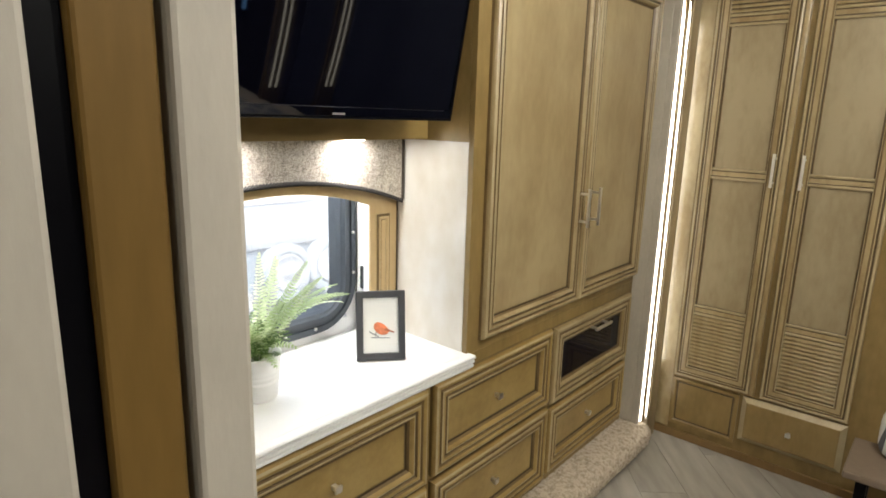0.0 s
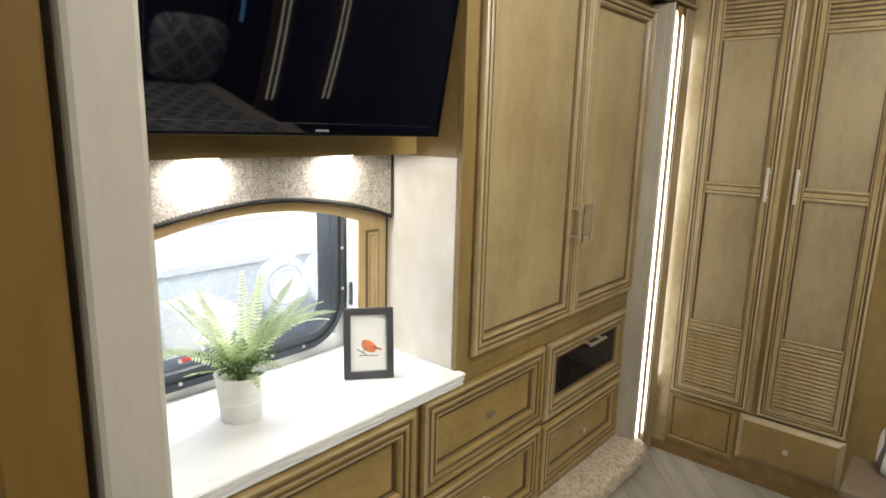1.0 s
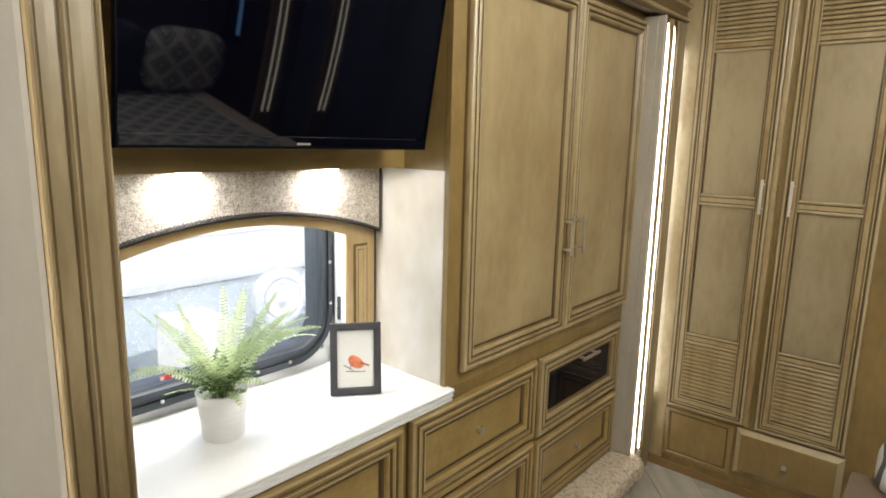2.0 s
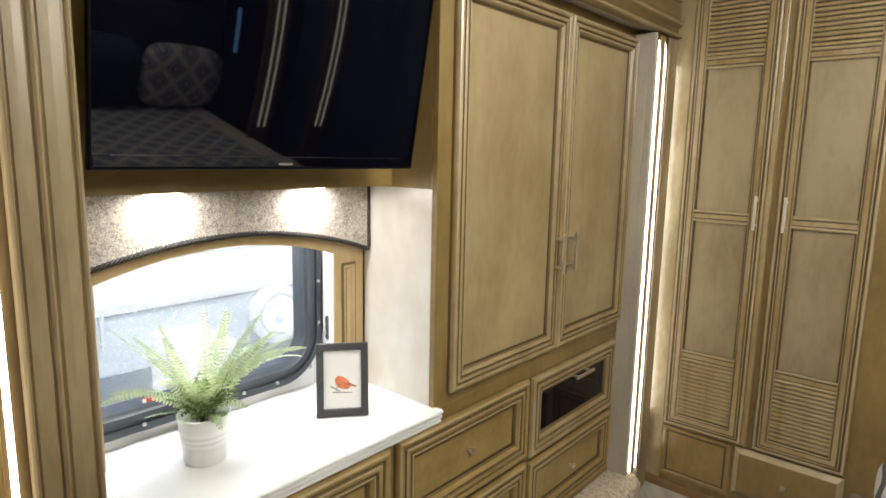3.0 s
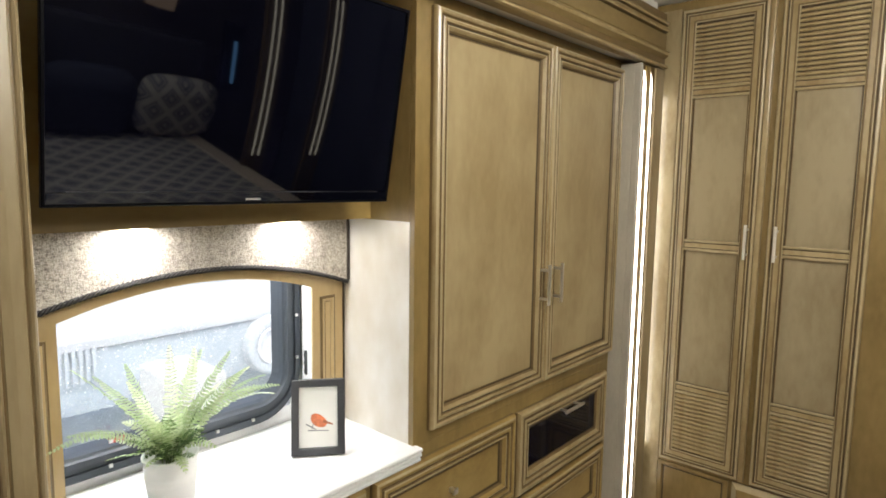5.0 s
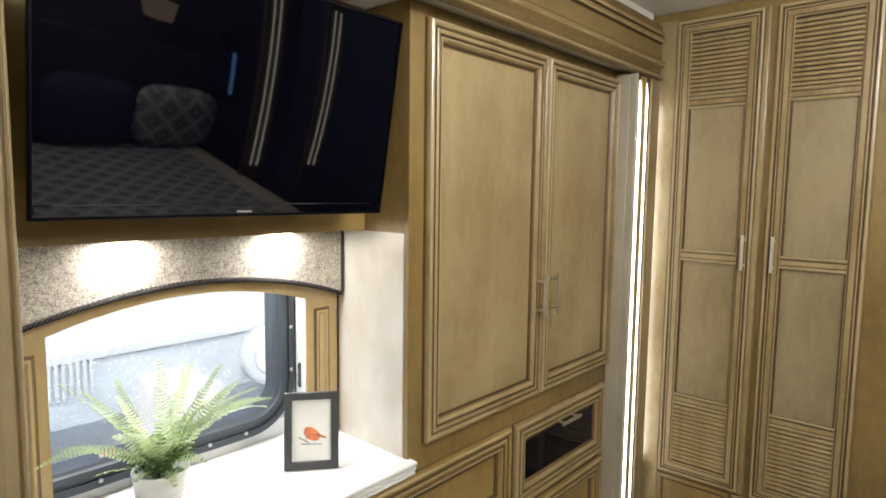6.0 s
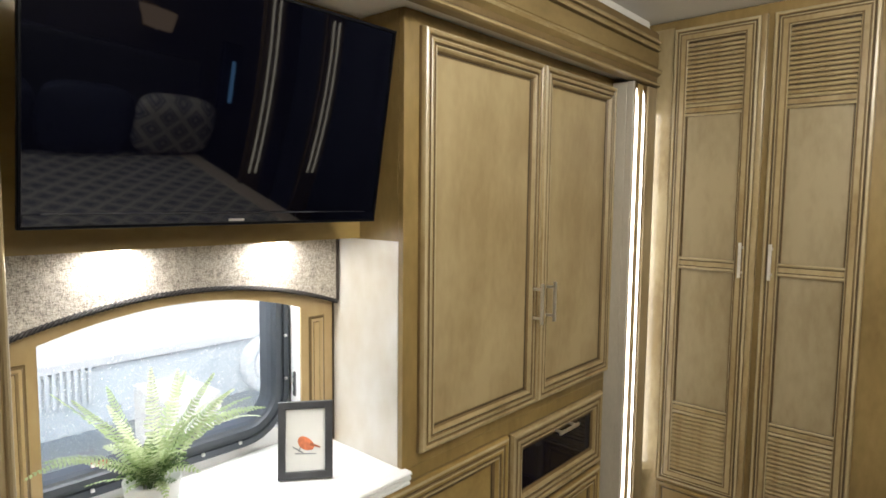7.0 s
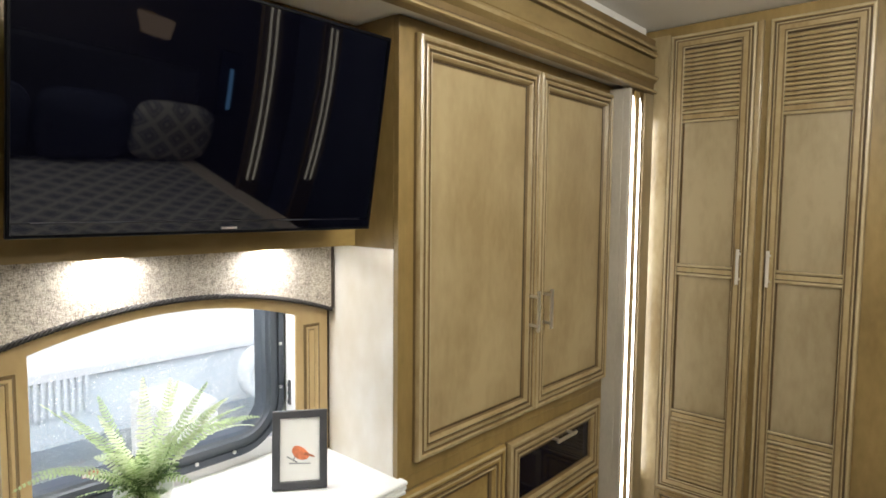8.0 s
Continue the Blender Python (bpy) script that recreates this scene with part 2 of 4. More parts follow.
# fluted fascia round the slide-out's opening
FASCIA = [(-0.64, 0.0, 0), (-0.604, 0.0, 0), (-0.599, 0.002, 0), (-0.597, 0.005, 0), (-0.599, 0.008, 0), (-0.603, 0.010, 1), (-0.603, 0.012, 0), (-0.6015, 0.014, 0), (-0.6005, 0.028, 0), (-0.6015, 0.040, 0), (-0.604, 0.042, 1), (-0.604, 0.044, 0),
          (-0.598, 0.0455, 0), (-0.595, 0.049, 0), (-0.598, 0.0525, 0), (-0.603, 0.054, 1), (-0.603, 0.0555, 0), (-0.6015, 0.057, 0), (-0.6010, 0.068, 0), (-0.6015, 0.078, 0), (-0.604, 0.0795, 1), (-0.604, 0.081, 0),
          (-0.599, 0.083, 0), (-0.597, 0.086, 0), (-0.599, 0.089, 0), (-0.604, 0.091, 1), (-0.64, 0.091, 0)]


def fascia(y0, way, tone):
    bm = bmesh.new()
    lo, hi = [[bm.verts.new((x, y0 + way * d, z)) for x, d, _ in FASCIA] for z in (SLIDE_Z + 0.01, 1.87)]
    n = len(FASCIA)
    for i in range(n):
        bm.faces.new((lo[i], lo[(i + 1) % n], hi[(i + 1) % n], hi[i])).material_index = FASCIA[i][2]
    bm.faces.new(lo[::-1])
    bm.faces.new(hi)
    return structure("fascia", bm, [tone, HALF], "fluted upright trim beside the slide-out's opening", "trim")


fascia(0.772, -1, WASHED)
bm = prism(bmesh.new(), [(-0.6845, 2.691), (-0.632, 2.691), (-0.629, 2.6925), (-0.626, 2.691), (-0.606, 2.690), (-0.602, 2.692), (-0.601, 2.696), (-0.603, 2.701), (-0.6845, 2.701)], "z", SLIDE_Z + 0.01, 1.868)
structure("fascia", bm, GREY_TRIM, "grey-washed return board between the cabinet and the strip light", "trim")


def bulb(y, r, z0, z1):
    """A half-round diffuser that tapers out at its top."""
    bm = bmesh.new()
    prev = None
    for z, k in ((z0, 0.6), (z0 + 0.004, 1.0), (z1 - 0.07, 1.0), (z1 - 0.03, 0.75), (z1, 0.2)):
        ring = [bm.verts.new((-0.6078 + (0.0015 + 0.0085 * math.sin(a)) * k, y + r * k * math.cos(a), z)) for a in [math.pi * i / 8 for i in range(9)]]
        if prev:
            for i in range(8):
                bm.faces.new((prev[i], prev[i + 1], ring[i + 1], ring[i]))
        prev = ring
    return bm


for y0, way, board in ((0.772, -1, SHADE_AMBER), (2.612, 1, WASHED)):
    st = thing("led_light", "twin warm-white LED strip light recessed in the slide-out trim", "strip light", "twin LED strip lights")
    a, b = sorted((y0 + way * 0.09, y0 + way * 0.285))
    part("channel", box(-0.645, -0.608, a, b, SLIDE_Z, 1.868), MATTE, st)
    for d, wd in ((0.106, 0.008), (0.162, 0.009)):
        a, b = sorted((y0 + way * d, y0 + way * (d + wd)))
        part("strip", bulb((a + b) / 2, (b - a) / 2, SLIDE_Z + 0.012, 1.835 + d * 0.1), LED, st, "glowing LED strip")
    a, b = sorted((y0 + way * 0.121, y0 + way * 0.158))
    part("rib", box(-0.608, -0.6010, a, b, SLIDE_Z, 1.862, 0.001), HONEY, st)
    a, b = sorted((y0 + way * 0.205, y0 + way * 0.285))
    part("edge_board", box(-0.645, -0.600, a, b, 0.0, 1.868, 0.004), board, st)
    # unseen strip added behind the board to make the band of spilled light
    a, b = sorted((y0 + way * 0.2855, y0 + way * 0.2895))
    part("spill_strip", box(-0.645, -0.612, a, b, 0.33, 1.78), SPILL_STRIP, st, "unseen glowing strip added to light the surface beside the trim")

HEADER = [(-0.626, 1.872), (-0.594, 1.872), (-0.588, 1.876), (-0.588, 1.881), (-0.592, 1.886), (-0.603, 1.888), (-0.603, 1.893), (-0.603, 1.910), (-0.598, 1.914), (-0.588, 1.922), (-0.584, 1.930), (-0.587, 1.937),
          (-0.603, 1.940), (-0.603, 1.945), (-0.600, 1.948), (-0.600, 2.002), (-0.608, 2.003), (-0.608, 2.008), (-0.594, 2.010), (-0.590, 2.018), (-0.593, 2.027), (-0.606, 2.029), (-0.606, 2.034), (-0.594, 2.036), (-0.591, 2.044), (-0.595, 2.051), (-0.602, 2.053), (-0.602, 2.078), (-0.626, 2.078)]
bm = prism(bmesh.new(), HEADER, "y", 0.52, 2.898)
# glazed grooves; darker flats and paler beads paint the relief's shading
for f in bm.faces:
    z = f.calc_center_median().z
    if len(f.verts) == 4 and f.calc_center_median().x > -0.62 and any(abs(z - q) < 0.0009 for q in (1.8905, 1.9425, 2.0055, 2.0315)):
        f.material_index = 1
    elif len(f.verts) == 4 and any(abs(z - q) < 0.002 for q in (1.9015, 2.0655)):
        f.material_index = 2
    elif len(f.verts) == 4 and any(abs(z - q) < 0.0025 for q in (1.8785, 1.926, 2.014, 2.040)):
        f.material_index = 3
structure("slide_header", bm, [mat("header_maple", (0.25, 0.175, 0.072), 0.42, second=(0.155, 0.102, 0.036), scale=(5, 2.0, 5), fine=60, bump=0.03, coat=0.2, mix=0.4, low=0.48, high=0.90), GLAZE_SHADE, HALF, WOOD], "moulded wooden header over the slide-out's opening", "trim")

# ---- tall cabinet ----
cab = thing("tall_cabinet", "tall stained maple cabinet with glazed double doors and drawers", "cabinet", m=pose(FACE, 2.1, SLIDE_Z))
INV = pose(FACE, 2.1, SLIDE_Z).inverted()


def cabpart(name, bm, material, label="", at=None):
    return part(name, bm, material, cab, label, INV @ at if at is not None else INV)


cabpart("body", box(-1.058, FACE - 0.018, CAB_Y0 + 0.005, CAB_Y1, SLIDE_Z, SLIDE_CEIL - 0.002), WOOD)
# pale under the soffit, dark above: the lighting is put into both colours
cabpart("side_panel", box(-1.058, FACE - 0.018, CAB_Y0 - 0.004, CAB_Y0 + 0.003, 0.70, 1.322), LIT_MAPLE, "smooth lacquered side panel, paled for the light on it")
cabpart("side_panel", box(-1.058, FACE - 0.018, CAB_Y0 - 0.004, CAB_Y0 + 0.003, 1.3225, SLIDE_CEIL - 0.003), SHADE_AMBER)
# face frames take the shaded copy of the maple
cabpart("face_frame", box(FACE - 0.017, FACE, 1.432, CAB_Y1 - 0.002, SLIDE_Z, 0.740, 0.001), SHADE_AMBER)
cabpart("face_frame", box(FACE - 0.017, FACE, CAB_Y0 - 0.004, CAB_Y1 - 0.002, 0.741, SLIDE_CEIL - 0.004, 0.001), SHADE_AMBER)
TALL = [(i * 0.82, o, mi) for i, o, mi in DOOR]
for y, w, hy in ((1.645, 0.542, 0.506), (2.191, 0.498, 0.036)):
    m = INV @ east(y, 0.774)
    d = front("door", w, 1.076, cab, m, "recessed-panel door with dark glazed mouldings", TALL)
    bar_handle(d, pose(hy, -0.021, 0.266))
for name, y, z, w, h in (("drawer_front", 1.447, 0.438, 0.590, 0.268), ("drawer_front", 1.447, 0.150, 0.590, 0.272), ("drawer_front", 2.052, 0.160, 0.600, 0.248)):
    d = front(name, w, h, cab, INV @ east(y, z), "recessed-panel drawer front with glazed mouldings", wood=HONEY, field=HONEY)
    knob(d, pose(w / 2, -0.003, h / 2))
OVEN = DOOR[:18] + [(0.070, 0.006, 1), (0.075, 0.006, 0)]
d = part("glass_front", rings(bmesh.new(), 0.600, 0.278, OVEN, cap=False), [WOOD, GLAZE_SHADE, HALF, PANEL, BEAD_HIGHLIGHT], cab, "flip-up front with a dark glass panel", INV @ east(2.055, 0.424))
part("pane", box(0.074, 0.526, -0.006, 0.0, 0.074, 0.204), mat("smoked_glass", (0.0025, 0.003, 0.010), 0.05, vary=0.1, gloss=0.25), d, "dark glass")
bar_handle(d, pose(0.236, -0.018, 0.222) @ pose(0, 0, 0, 0, 90, 0))

# ---- low dresser ----
dresser = thing("dresser", "low stained maple dresser with glazed drawer fronts under the window", "dresser", m=pose(FACE, 1.1, SLIDE_Z))
INV2 = pose(FACE, 1.1, SLIDE_Z).inverted()
part("body", box(-1.04, FACE - 0.018, 0.62, 1.43, SLIDE_Z, 0.70), WOOD, dresser, at=INV2)
part("face_frame", box(FACE - 0.017, FACE, 0.62, 1.430, SLIDE_Z, 0.705), SHADE_AMBER, dresser, at=INV2)
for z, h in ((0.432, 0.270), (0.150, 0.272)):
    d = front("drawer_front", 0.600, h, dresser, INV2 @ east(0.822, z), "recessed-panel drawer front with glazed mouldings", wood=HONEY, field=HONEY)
    knob(d, pose(0.30, -0.003, h / 2))

worktop = thing("worktop", "white solid-surface worktop with a stepped edge on the dresser", "worktop", m=pose(-0.86, 1.1, 0.708))
INVW = pose(-0.86, 1.1, 0.708).inverted()
part("slab", box(-1.055, -0.6845, 0.605, 1.592, 0.708, 0.746), COUNTER, worktop, at=INVW)
EDGE = [(-0.684, 0.708), (-0.668, 0.708), (-0.664, 0.711), (-0.664, 0.717), (-0.668, 0.7195), (-0.668, 0.722), (-0.661, 0.7245), (-0.661, 0.731), (-0.665, 0.7335), (-0.661, 0.7355), (-0.657, 0.738), (-0.657, 0.743), (-0.661, 0.746), (-0.684, 0.746)]
part("edge_moulding", prism(bmesh.new(), EDGE, "y", 0.605, 1.602), COUNTER, worktop, "stepped white edge moulding", INVW)

# ---- television and the box behind it ----
structure("tv_box", box(-1.058, -0.845, 0.602, 1.591, 1.325, SLIDE_CEIL - 0.002), HONEY, "wooden soffit box behind the television", "soffit")
TWIST = 0.16
TVM = pose(-0.690, 0.805, 1.376, 0, 0, 90) @ pose(0, 0, 0, 10, 0, 0)
tv = thing("television", "black flat-screen television tilted down on its wall mount", "television", m=TVM)
part("housing", box(0.035, 0.659, 0.006, 0.05, 0.03, 0.40, 0.008), BLACK, tv)
part("bezel", rings(bmesh.new(), 0.694, 0.424, [(0, -0.005, 0), (0, 0.0035, 0), (0.0015, 0.005, 0), (0.005, 0.005, 0), (0.006, 0.002, 0)], cap=False), BLACK, tv)
# the panel is very slightly twisted in its frame
bm = bmesh.new()
bmesh.ops.create_grid(bm, x_segments=24, y_segments=20, size=0.5)
for v in bm.verts:
    x, z = 0.347 + v.co.x * 0.683, 0.212 + v.co.y * 0.413
    v.co = (x, -0.0020 + TWIST * (x - 0.347) * (z - 0.212) ** 2, z)
part("screen", bm, SCREEN, tv, smooth=True)
part("chin", box(0.006, 0.688, -0.0048, -0.0026, 0.0055, 0.0235, 0.0008), SCREEN, tv, "glossy black lower bezel")
part("trim_line", box(0.03, 0.66, -0.0056, -0.0046, 0.0236, 0.0244), mat("dull_metal", (0.16, 0.16, 0.17), 0.35, metal=1.0), tv, "thin dull trim line")
part("maker_badge", box(0.330, 0.361, -0.0062, -0.0046, 0.0085, 0.0125), STEEL, tv, "plain silver bar")
part("wall_mount", box(0.22, 0.47, 0.05, 0.10, 0.12, 0.30), BLACK, tv)

# ---- wardrobe ----
WY = 2.938
ward = thing("wardrobe", "floor-to-ceiling stained maple wardrobe with louvred double doors", "wardrobe", m=pose(-0.2, WY, 0))
INV3 = pose(-0.2, WY, 0).inverted()
part("body", box(-0.69, 0.26, WY + 0.001, 3.49, 0.0, H - 0.003), SHADE_AMBER, ward, at=INV3)
# paler plate added over the dark body to lift the strip light's spill
part("lit_stile", box(-0.640, -0.556, WY - 0.003, WY + 0.0005, 0.04, 2.10, 0.001), WOOD, ward, at=INV3)
part("plinth", box(-0.685, 0.26, WY - 0.012, WY, 0.0, 0.035, 0.004), WOOD_DARK, ward, at=INV3)
WDOOR = [(0, 0, 2), (0, 0.012, 0), (0.003, 0.019, 4), (0.010, 0.0205, 0), (0.0125, 0.018, 2), (0.0145, 0.0135, 1), (0.0165, 0.0135, 2), (0.0190, 0.0178, 4), (0.0225, 0.0178, 2), (0.0245, 0.0150, 2), (0.0265, 0.0150, 2), (0.0285, 0.0180, 0),
         (0.0440, 0.0185, 2), (0.0455, 0.0160, 2), (0.0475, 0.0160, 2), (0.0490, 0.0180, 4), (0.0520, 0.0150, 2), (0.0535, 0.004, 1), (0.0560, 0.004, 2), (0.0590, 0.0042, 3)]
RAIL = [(-0.006, 0), (-0.014, 0), (-0.0175, 0.005), (-0.0145, 0.010), (-0.011, 0.0115), (-0.011, 0.0145), (-0.0135, 0.0155), (-0.0135, 0.0305),
        (-0.011, 0.0315), (-0.011, 0.0345), (-0.0145, 0.036), (-0.0175, 0.041), (-0.014, 0.046), (-0.006, 0.046)]
for x, w, hx in ((-0.549, 0.305, 0.280), (-0.203, 0.303, 0.032)):
    m = INV3 @ pose(x, WY, 0.300)
    d = front("door", w, 1.788, ward, m, "tall door with two panels between louvred ends", WDOOR, field=PANEL_GREY)
    for z in (0.290, 0.869, 1.454):
        bm = prism(bmesh.new(), [(y, z + dz) for y, dz in RAIL], "x", 0.0525, w - 0.0525)
        bm.faces.ensure_lookup_table()
        for k in (0, 4, 8, 12):
            bm.faces[k].material_index = 1
        for k in (1, 2, 10, 11):
            bm.faces[k].material_index = 2
        part("rail", bm, [WOOD, GLAZE_SHADE, BEAD_HIGHLIGHT], d)
    for z0, z1 in ((0.057, 0.288), (1.502, 1.731)):
        k = int((z1 - z0) / 0.0158)
        # dark sheet that paints the shadow between the slats
        part("louvre_shade", box(0.0535, w - 0.0535, -0.0072, -0.0066, z0, z1), GLAZE_SHADE, d)
        slat = None
        for i in range(k):
            z = z0 + (i + 0.5) * (z1 - z0) / k
            if slat is None:
                bm = prism(bmesh.new(), [(-0.0075, -0.0066), (-0.0125, -0.0072), (-0.0158, -0.0064), (-0.0178, -0.0040), (-0.0178, -0.0008), (-0.0160, 0.0024), (-0.0120, 0.0052), (-0.0075, 0.0064)], "x", 0.0530, w - 0.0530)
                slat = part("louvre", bm, WOOD_H, d, at=pose(0, 0, z))
            else:
                ob = new("louvre", slat.data)
                ob.parent, ob.matrix_local = d, pose(0, 0, z)
    bar_handle(d, pose(hx, -0.018, 0.855))
part("astragal", box(-0.2435, -0.2240, WY - 0.0225, WY - 0.0005, 0.300, 2.090, 0.005), WOOD, ward, "rounded strip between the doors", INV3)
part("lower_panel", rings(bmesh.new(), 0.275, 0.220, [(0, 0, 0), (0, 0.007, 0), (0.014, 0.007, 0), (0.018, 0.004, 2), (0.021, 0.001, 1), (0.025, 0.001, 0)]), [SHADE_AMBER, GLAZE_SHADE, HALF], ward, at=INV3 @ pose(-0.553, WY, 0.065))
d = front("drawer_front", 0.368, 0.196, ward, INV3 @ pose(-0.264, WY, 0.092), "flat drawer front with a wide bevelled edge", [(0, 0, 2), (0, 0.006, 4), (0.020, 0.021, 0), (0.024, 0.022, 3)], wood=SHADE_AMBER, field=SHADE_AMBER)
knob(d, pose(0.184, -0.022, 0.098))

# ---- window wall ----
CY = 1.185


def arch(y, top, drop):
    return top - drop * ((y - CY) / 0.41) ** 2


def woven(name, light, dark, across, along):
    """Tweed of short crossing threads: stretched noise along both thread ways, with slubs."""
    m = bpy.data.materials.new(name)
    m.use_nodes = True
    n, l = m.node_tree.nodes, m.node_tree.links
    co, total = n.new("ShaderNodeTexCoord"), None
    for scale, weight in (((across, along, across), 1.0), ((across, across, along), 1.0), ((60, 60, 60), 0.35)):
        mp, tx, mul = n.new("ShaderNodeMapping"), n.new("ShaderNodeTexNoise"), n.new("ShaderNodeMath")
        mp.inputs["Scale"].default_value = scale
        tx.inputs["Scale"].default_value, tx.inputs["Detail"].default_value = 1.0, 2.0
        mul.operation = "MULTIPLY_ADD"
        mul.inputs[1].default_value, mul.inputs[2].default_value = weight, 0.0
        l.new(co.outputs["Object"], mp.inputs["Vector"])
        l.new(mp.outputs[0], tx.inputs["Vector"])
        l.new(tx.outputs["Fac"], mul.inputs[0])
        if total is not None:
            l.new(total.outputs[0], mul.inputs[2])
        total = mul
    ramp, bp, bsdf = n.new("ShaderNodeValToRGB"), n.new("ShaderNodeBump"), n["Principled BSDF"]
    ramp.color_ramp.elements[0].position, ramp.color_ramp.elements[1].position = 0.43, 0.70
    ramp.color_ramp.elements[0].color, ramp.color_ramp.elements[1].color = (*dark, 1), (*light, 1)
    half = n.new("ShaderNodeMath")
    half.operation = "MULTIPLY"
    half.inputs[1].default_value = 0.5
    l.new(total.outputs[0], half.inputs[0])
    l.new(half.outputs[0], ramp.inputs[0])
    l.new(ramp.outputs[0], bsdf.inputs["Base Color"])
    bp.inputs["Strength"].default_value, bp.inputs["Distance"].default_value = 0.7, 0.002
    l.new(half.outputs[0], bp.inputs["Height"])
    l.new(bp.outputs[0], bsdf.inputs["Normal"])
    bsdf.inputs["Roughness"].default_value = 0.95
    return m


FABRIC = woven("woven_fabric", (0.60, 0.54, 0.45), (0.13, 0.108, 0.088), 700, 170)
ys = [0.80 + i * (1.583 - 0.80) / 32 for i in range(33)]
val = thing("valance", "woven grey and cream fabric valance with a corded arched edge", "valance", m=pose(-0.955, CY, 1.14))
INV4 = pose(-0.955, CY, 1.14).inverted()
bm = prism(bmesh.new(), [(y, 1.323) for y in ys] + [(y, arch(y, 1.220, 0.076)) for y in reversed(ys)], "x", -0.975, -0.935)
part("panel", bm, FABRIC, val, at=INV4)
part("edge_piping", box(-0.975, -0.931, 1.583, 1.5905, 1.150, 1.323, 0.002), mat("dark_piping", (0.05, 0.035, 0.025), 0.8), val, at=INV4)
# three-strand twisted cord along the arch
bm = bmesh.new()
N = 420
for strand in range(3):
    prev = None
    for i in range(N + 1):
        y = 0.80 + (1.584 - 0.80) * i / N
        z, a = arch(y, 1.219, 0.076), i * 0.42 + strand * math.tau / 3
        c = Vector((-0.933 + 0.0035 * math.cos(a), y, z + 0.0035 * math.sin(a)))
        ring = [bm.verts.new(c + Vector((0.0034 * math.cos(k * math.tau / 5), 0, 0.0034 * math.sin(k * math.tau / 5)))) for k in range(5)]
        if prev:
            for k in range(5):
                bm.faces.new((prev[k], prev[(k + 1) % 5], ring[(k + 1) % 5], ring[k]))
        prev = ring
part("cord", bm, mat("grey_cord", (0.045, 0.038, 0.035), 0.9, vary=0.5, scale=(80, 80, 80)), val, "twisted dark grey cord", INV4, True)

# arched wooden surround with two routed pillars
oy = [0.889 + i * (1.486 - 0.889) / 24 for i in range(25)]
bm = prism(bmesh.new(), [(0.79, 0.748), (0.79, 1.30), (1.588, 1.30), (1.588, 0.748), (1.486, 0.748)] + [(y, arch(y, 1.188, 0.092)) for y in reversed(oy)] + [(0.889, 0.748)], "x", -0.966, -0.960)
surround = structure("window_surround", bm, LIT_TAN, "arched wooden window surround with routed pillars", "trim")
for y in (0.818, 1.509):
    st = [(0, 0, 0), (0, 0.001, 1), (0.003, 0.001, 1), (0.007, 0.005, 0), (0.012, 0.005, 0), (0.016, 0.001, 1), (0.018, 0.002, 0)]
    part("routed_panel", rings(bmesh.new(), 0.052, 0.345, st), [LIT_TAN, HALF], surround, at=pose(-0.960, y, 0.765, 0, 0, 90))
# dark strip put in for the shadow along the joint
part("edge_shadow_gap", box(-0.990, -0.957, 1.5885, 1.5920, 0.75, 1.15), GLAZE_SHADE, surround, "dark strip painting the shadow in the joint")


def rounded(y0, y1, z0, z1, r, k=8):
    pts = []
    for cy, cz, a0 in ((y1 - r, z0 + r, -90), (y1 - r, z1 - r, 0), (y0 + r, z1 - r, 90), (y0 + r, z0 + r, 180)):
        pts += [(cy + r * math.cos(radians(a0 + 90 * i / k)), cz + r * math.sin(radians(a0 + 90 * i / k))) for i in range(k + 1)]
    return pts


win = thing("window_1", "black-framed rounded window wet with raindrops", "window", m=pose(-1.06, 1.1, 0.8), kind="structure")
INV5 = pose(-1.06, 1.1, 0.8).inverted()
steps = [(0.0, -1.058), (0.0, -1.046), (0.004, -1.041), (0.020, -1.041), (0.022, -1.046), (0.032, -1.046), (0.034, -1.038), (0.048, -1.036), (0.052, -1.042), (0.058, -1.046), (0.062, -1.060), (0.064, -1.093)]
bm = bmesh.new()
loops = [[bm.verts.new((x, y, z)) for y, z in rounded(0.655 + i, 1.506 - i, 0.770 + i, 1.315 - i, 0.135 - i)] for i, x in steps]
for a, b in zip(loops, loops[1:]):
    for i in range(len(a)):
        bm.faces.new((a[i], a[(i + 1) % len(a)], b[(i + 1) % len(b)], b[i]))
part("window_frame", bm, RUBBER, win, at=INV5, smooth=False)
glass = bpy.data.materials.new("wet_glass")
glass.use_nodes = True
gn, gl = glass.node_tree.nodes, glass.node_tree.links
gb = gn["Principled BSDF"]
gb.inputs["Transmission Weight"].default_value, gb.inputs["Roughness"].default_value, gb.inputs["IOR"].default_value = 1.0, 0.0, 1.45
gv, gc, gr, gp = gn.new("ShaderNodeTexVoronoi"), gn.new("ShaderNodeTexCoord"), gn.new("ShaderNodeValToRGB"), gn.new("ShaderNodeBump")
gv.inputs["Scale"].default_value = 400.0
gr.color_ramp.elements[0].position, gr.color_ramp.elements[0].color = 0.0, (1, 1, 1, 1)
gr.color_ramp.elements[1].position, gr.color_ramp.elements[1].color = 0.36, (0, 0, 0, 1)
gp.inputs["Strength"].default_value, gp.inputs["Distance"].default_value = 0.25, 0.0006
gl.new(gc.outputs["Object"], gv.inputs["Vector"])
gl.new(gv.outputs["Distance"], gr.inputs[0])
gl.new(gr.outputs[0], gp.inputs["Height"])
gl.new(gp.outputs[0], gb.inputs["Normal"])
pane = part("pane", box(-1.090, -1.086, 0.70, 1.475, 0.80, 1.29), glass, win, "rain-spotted clear glass", INV5)
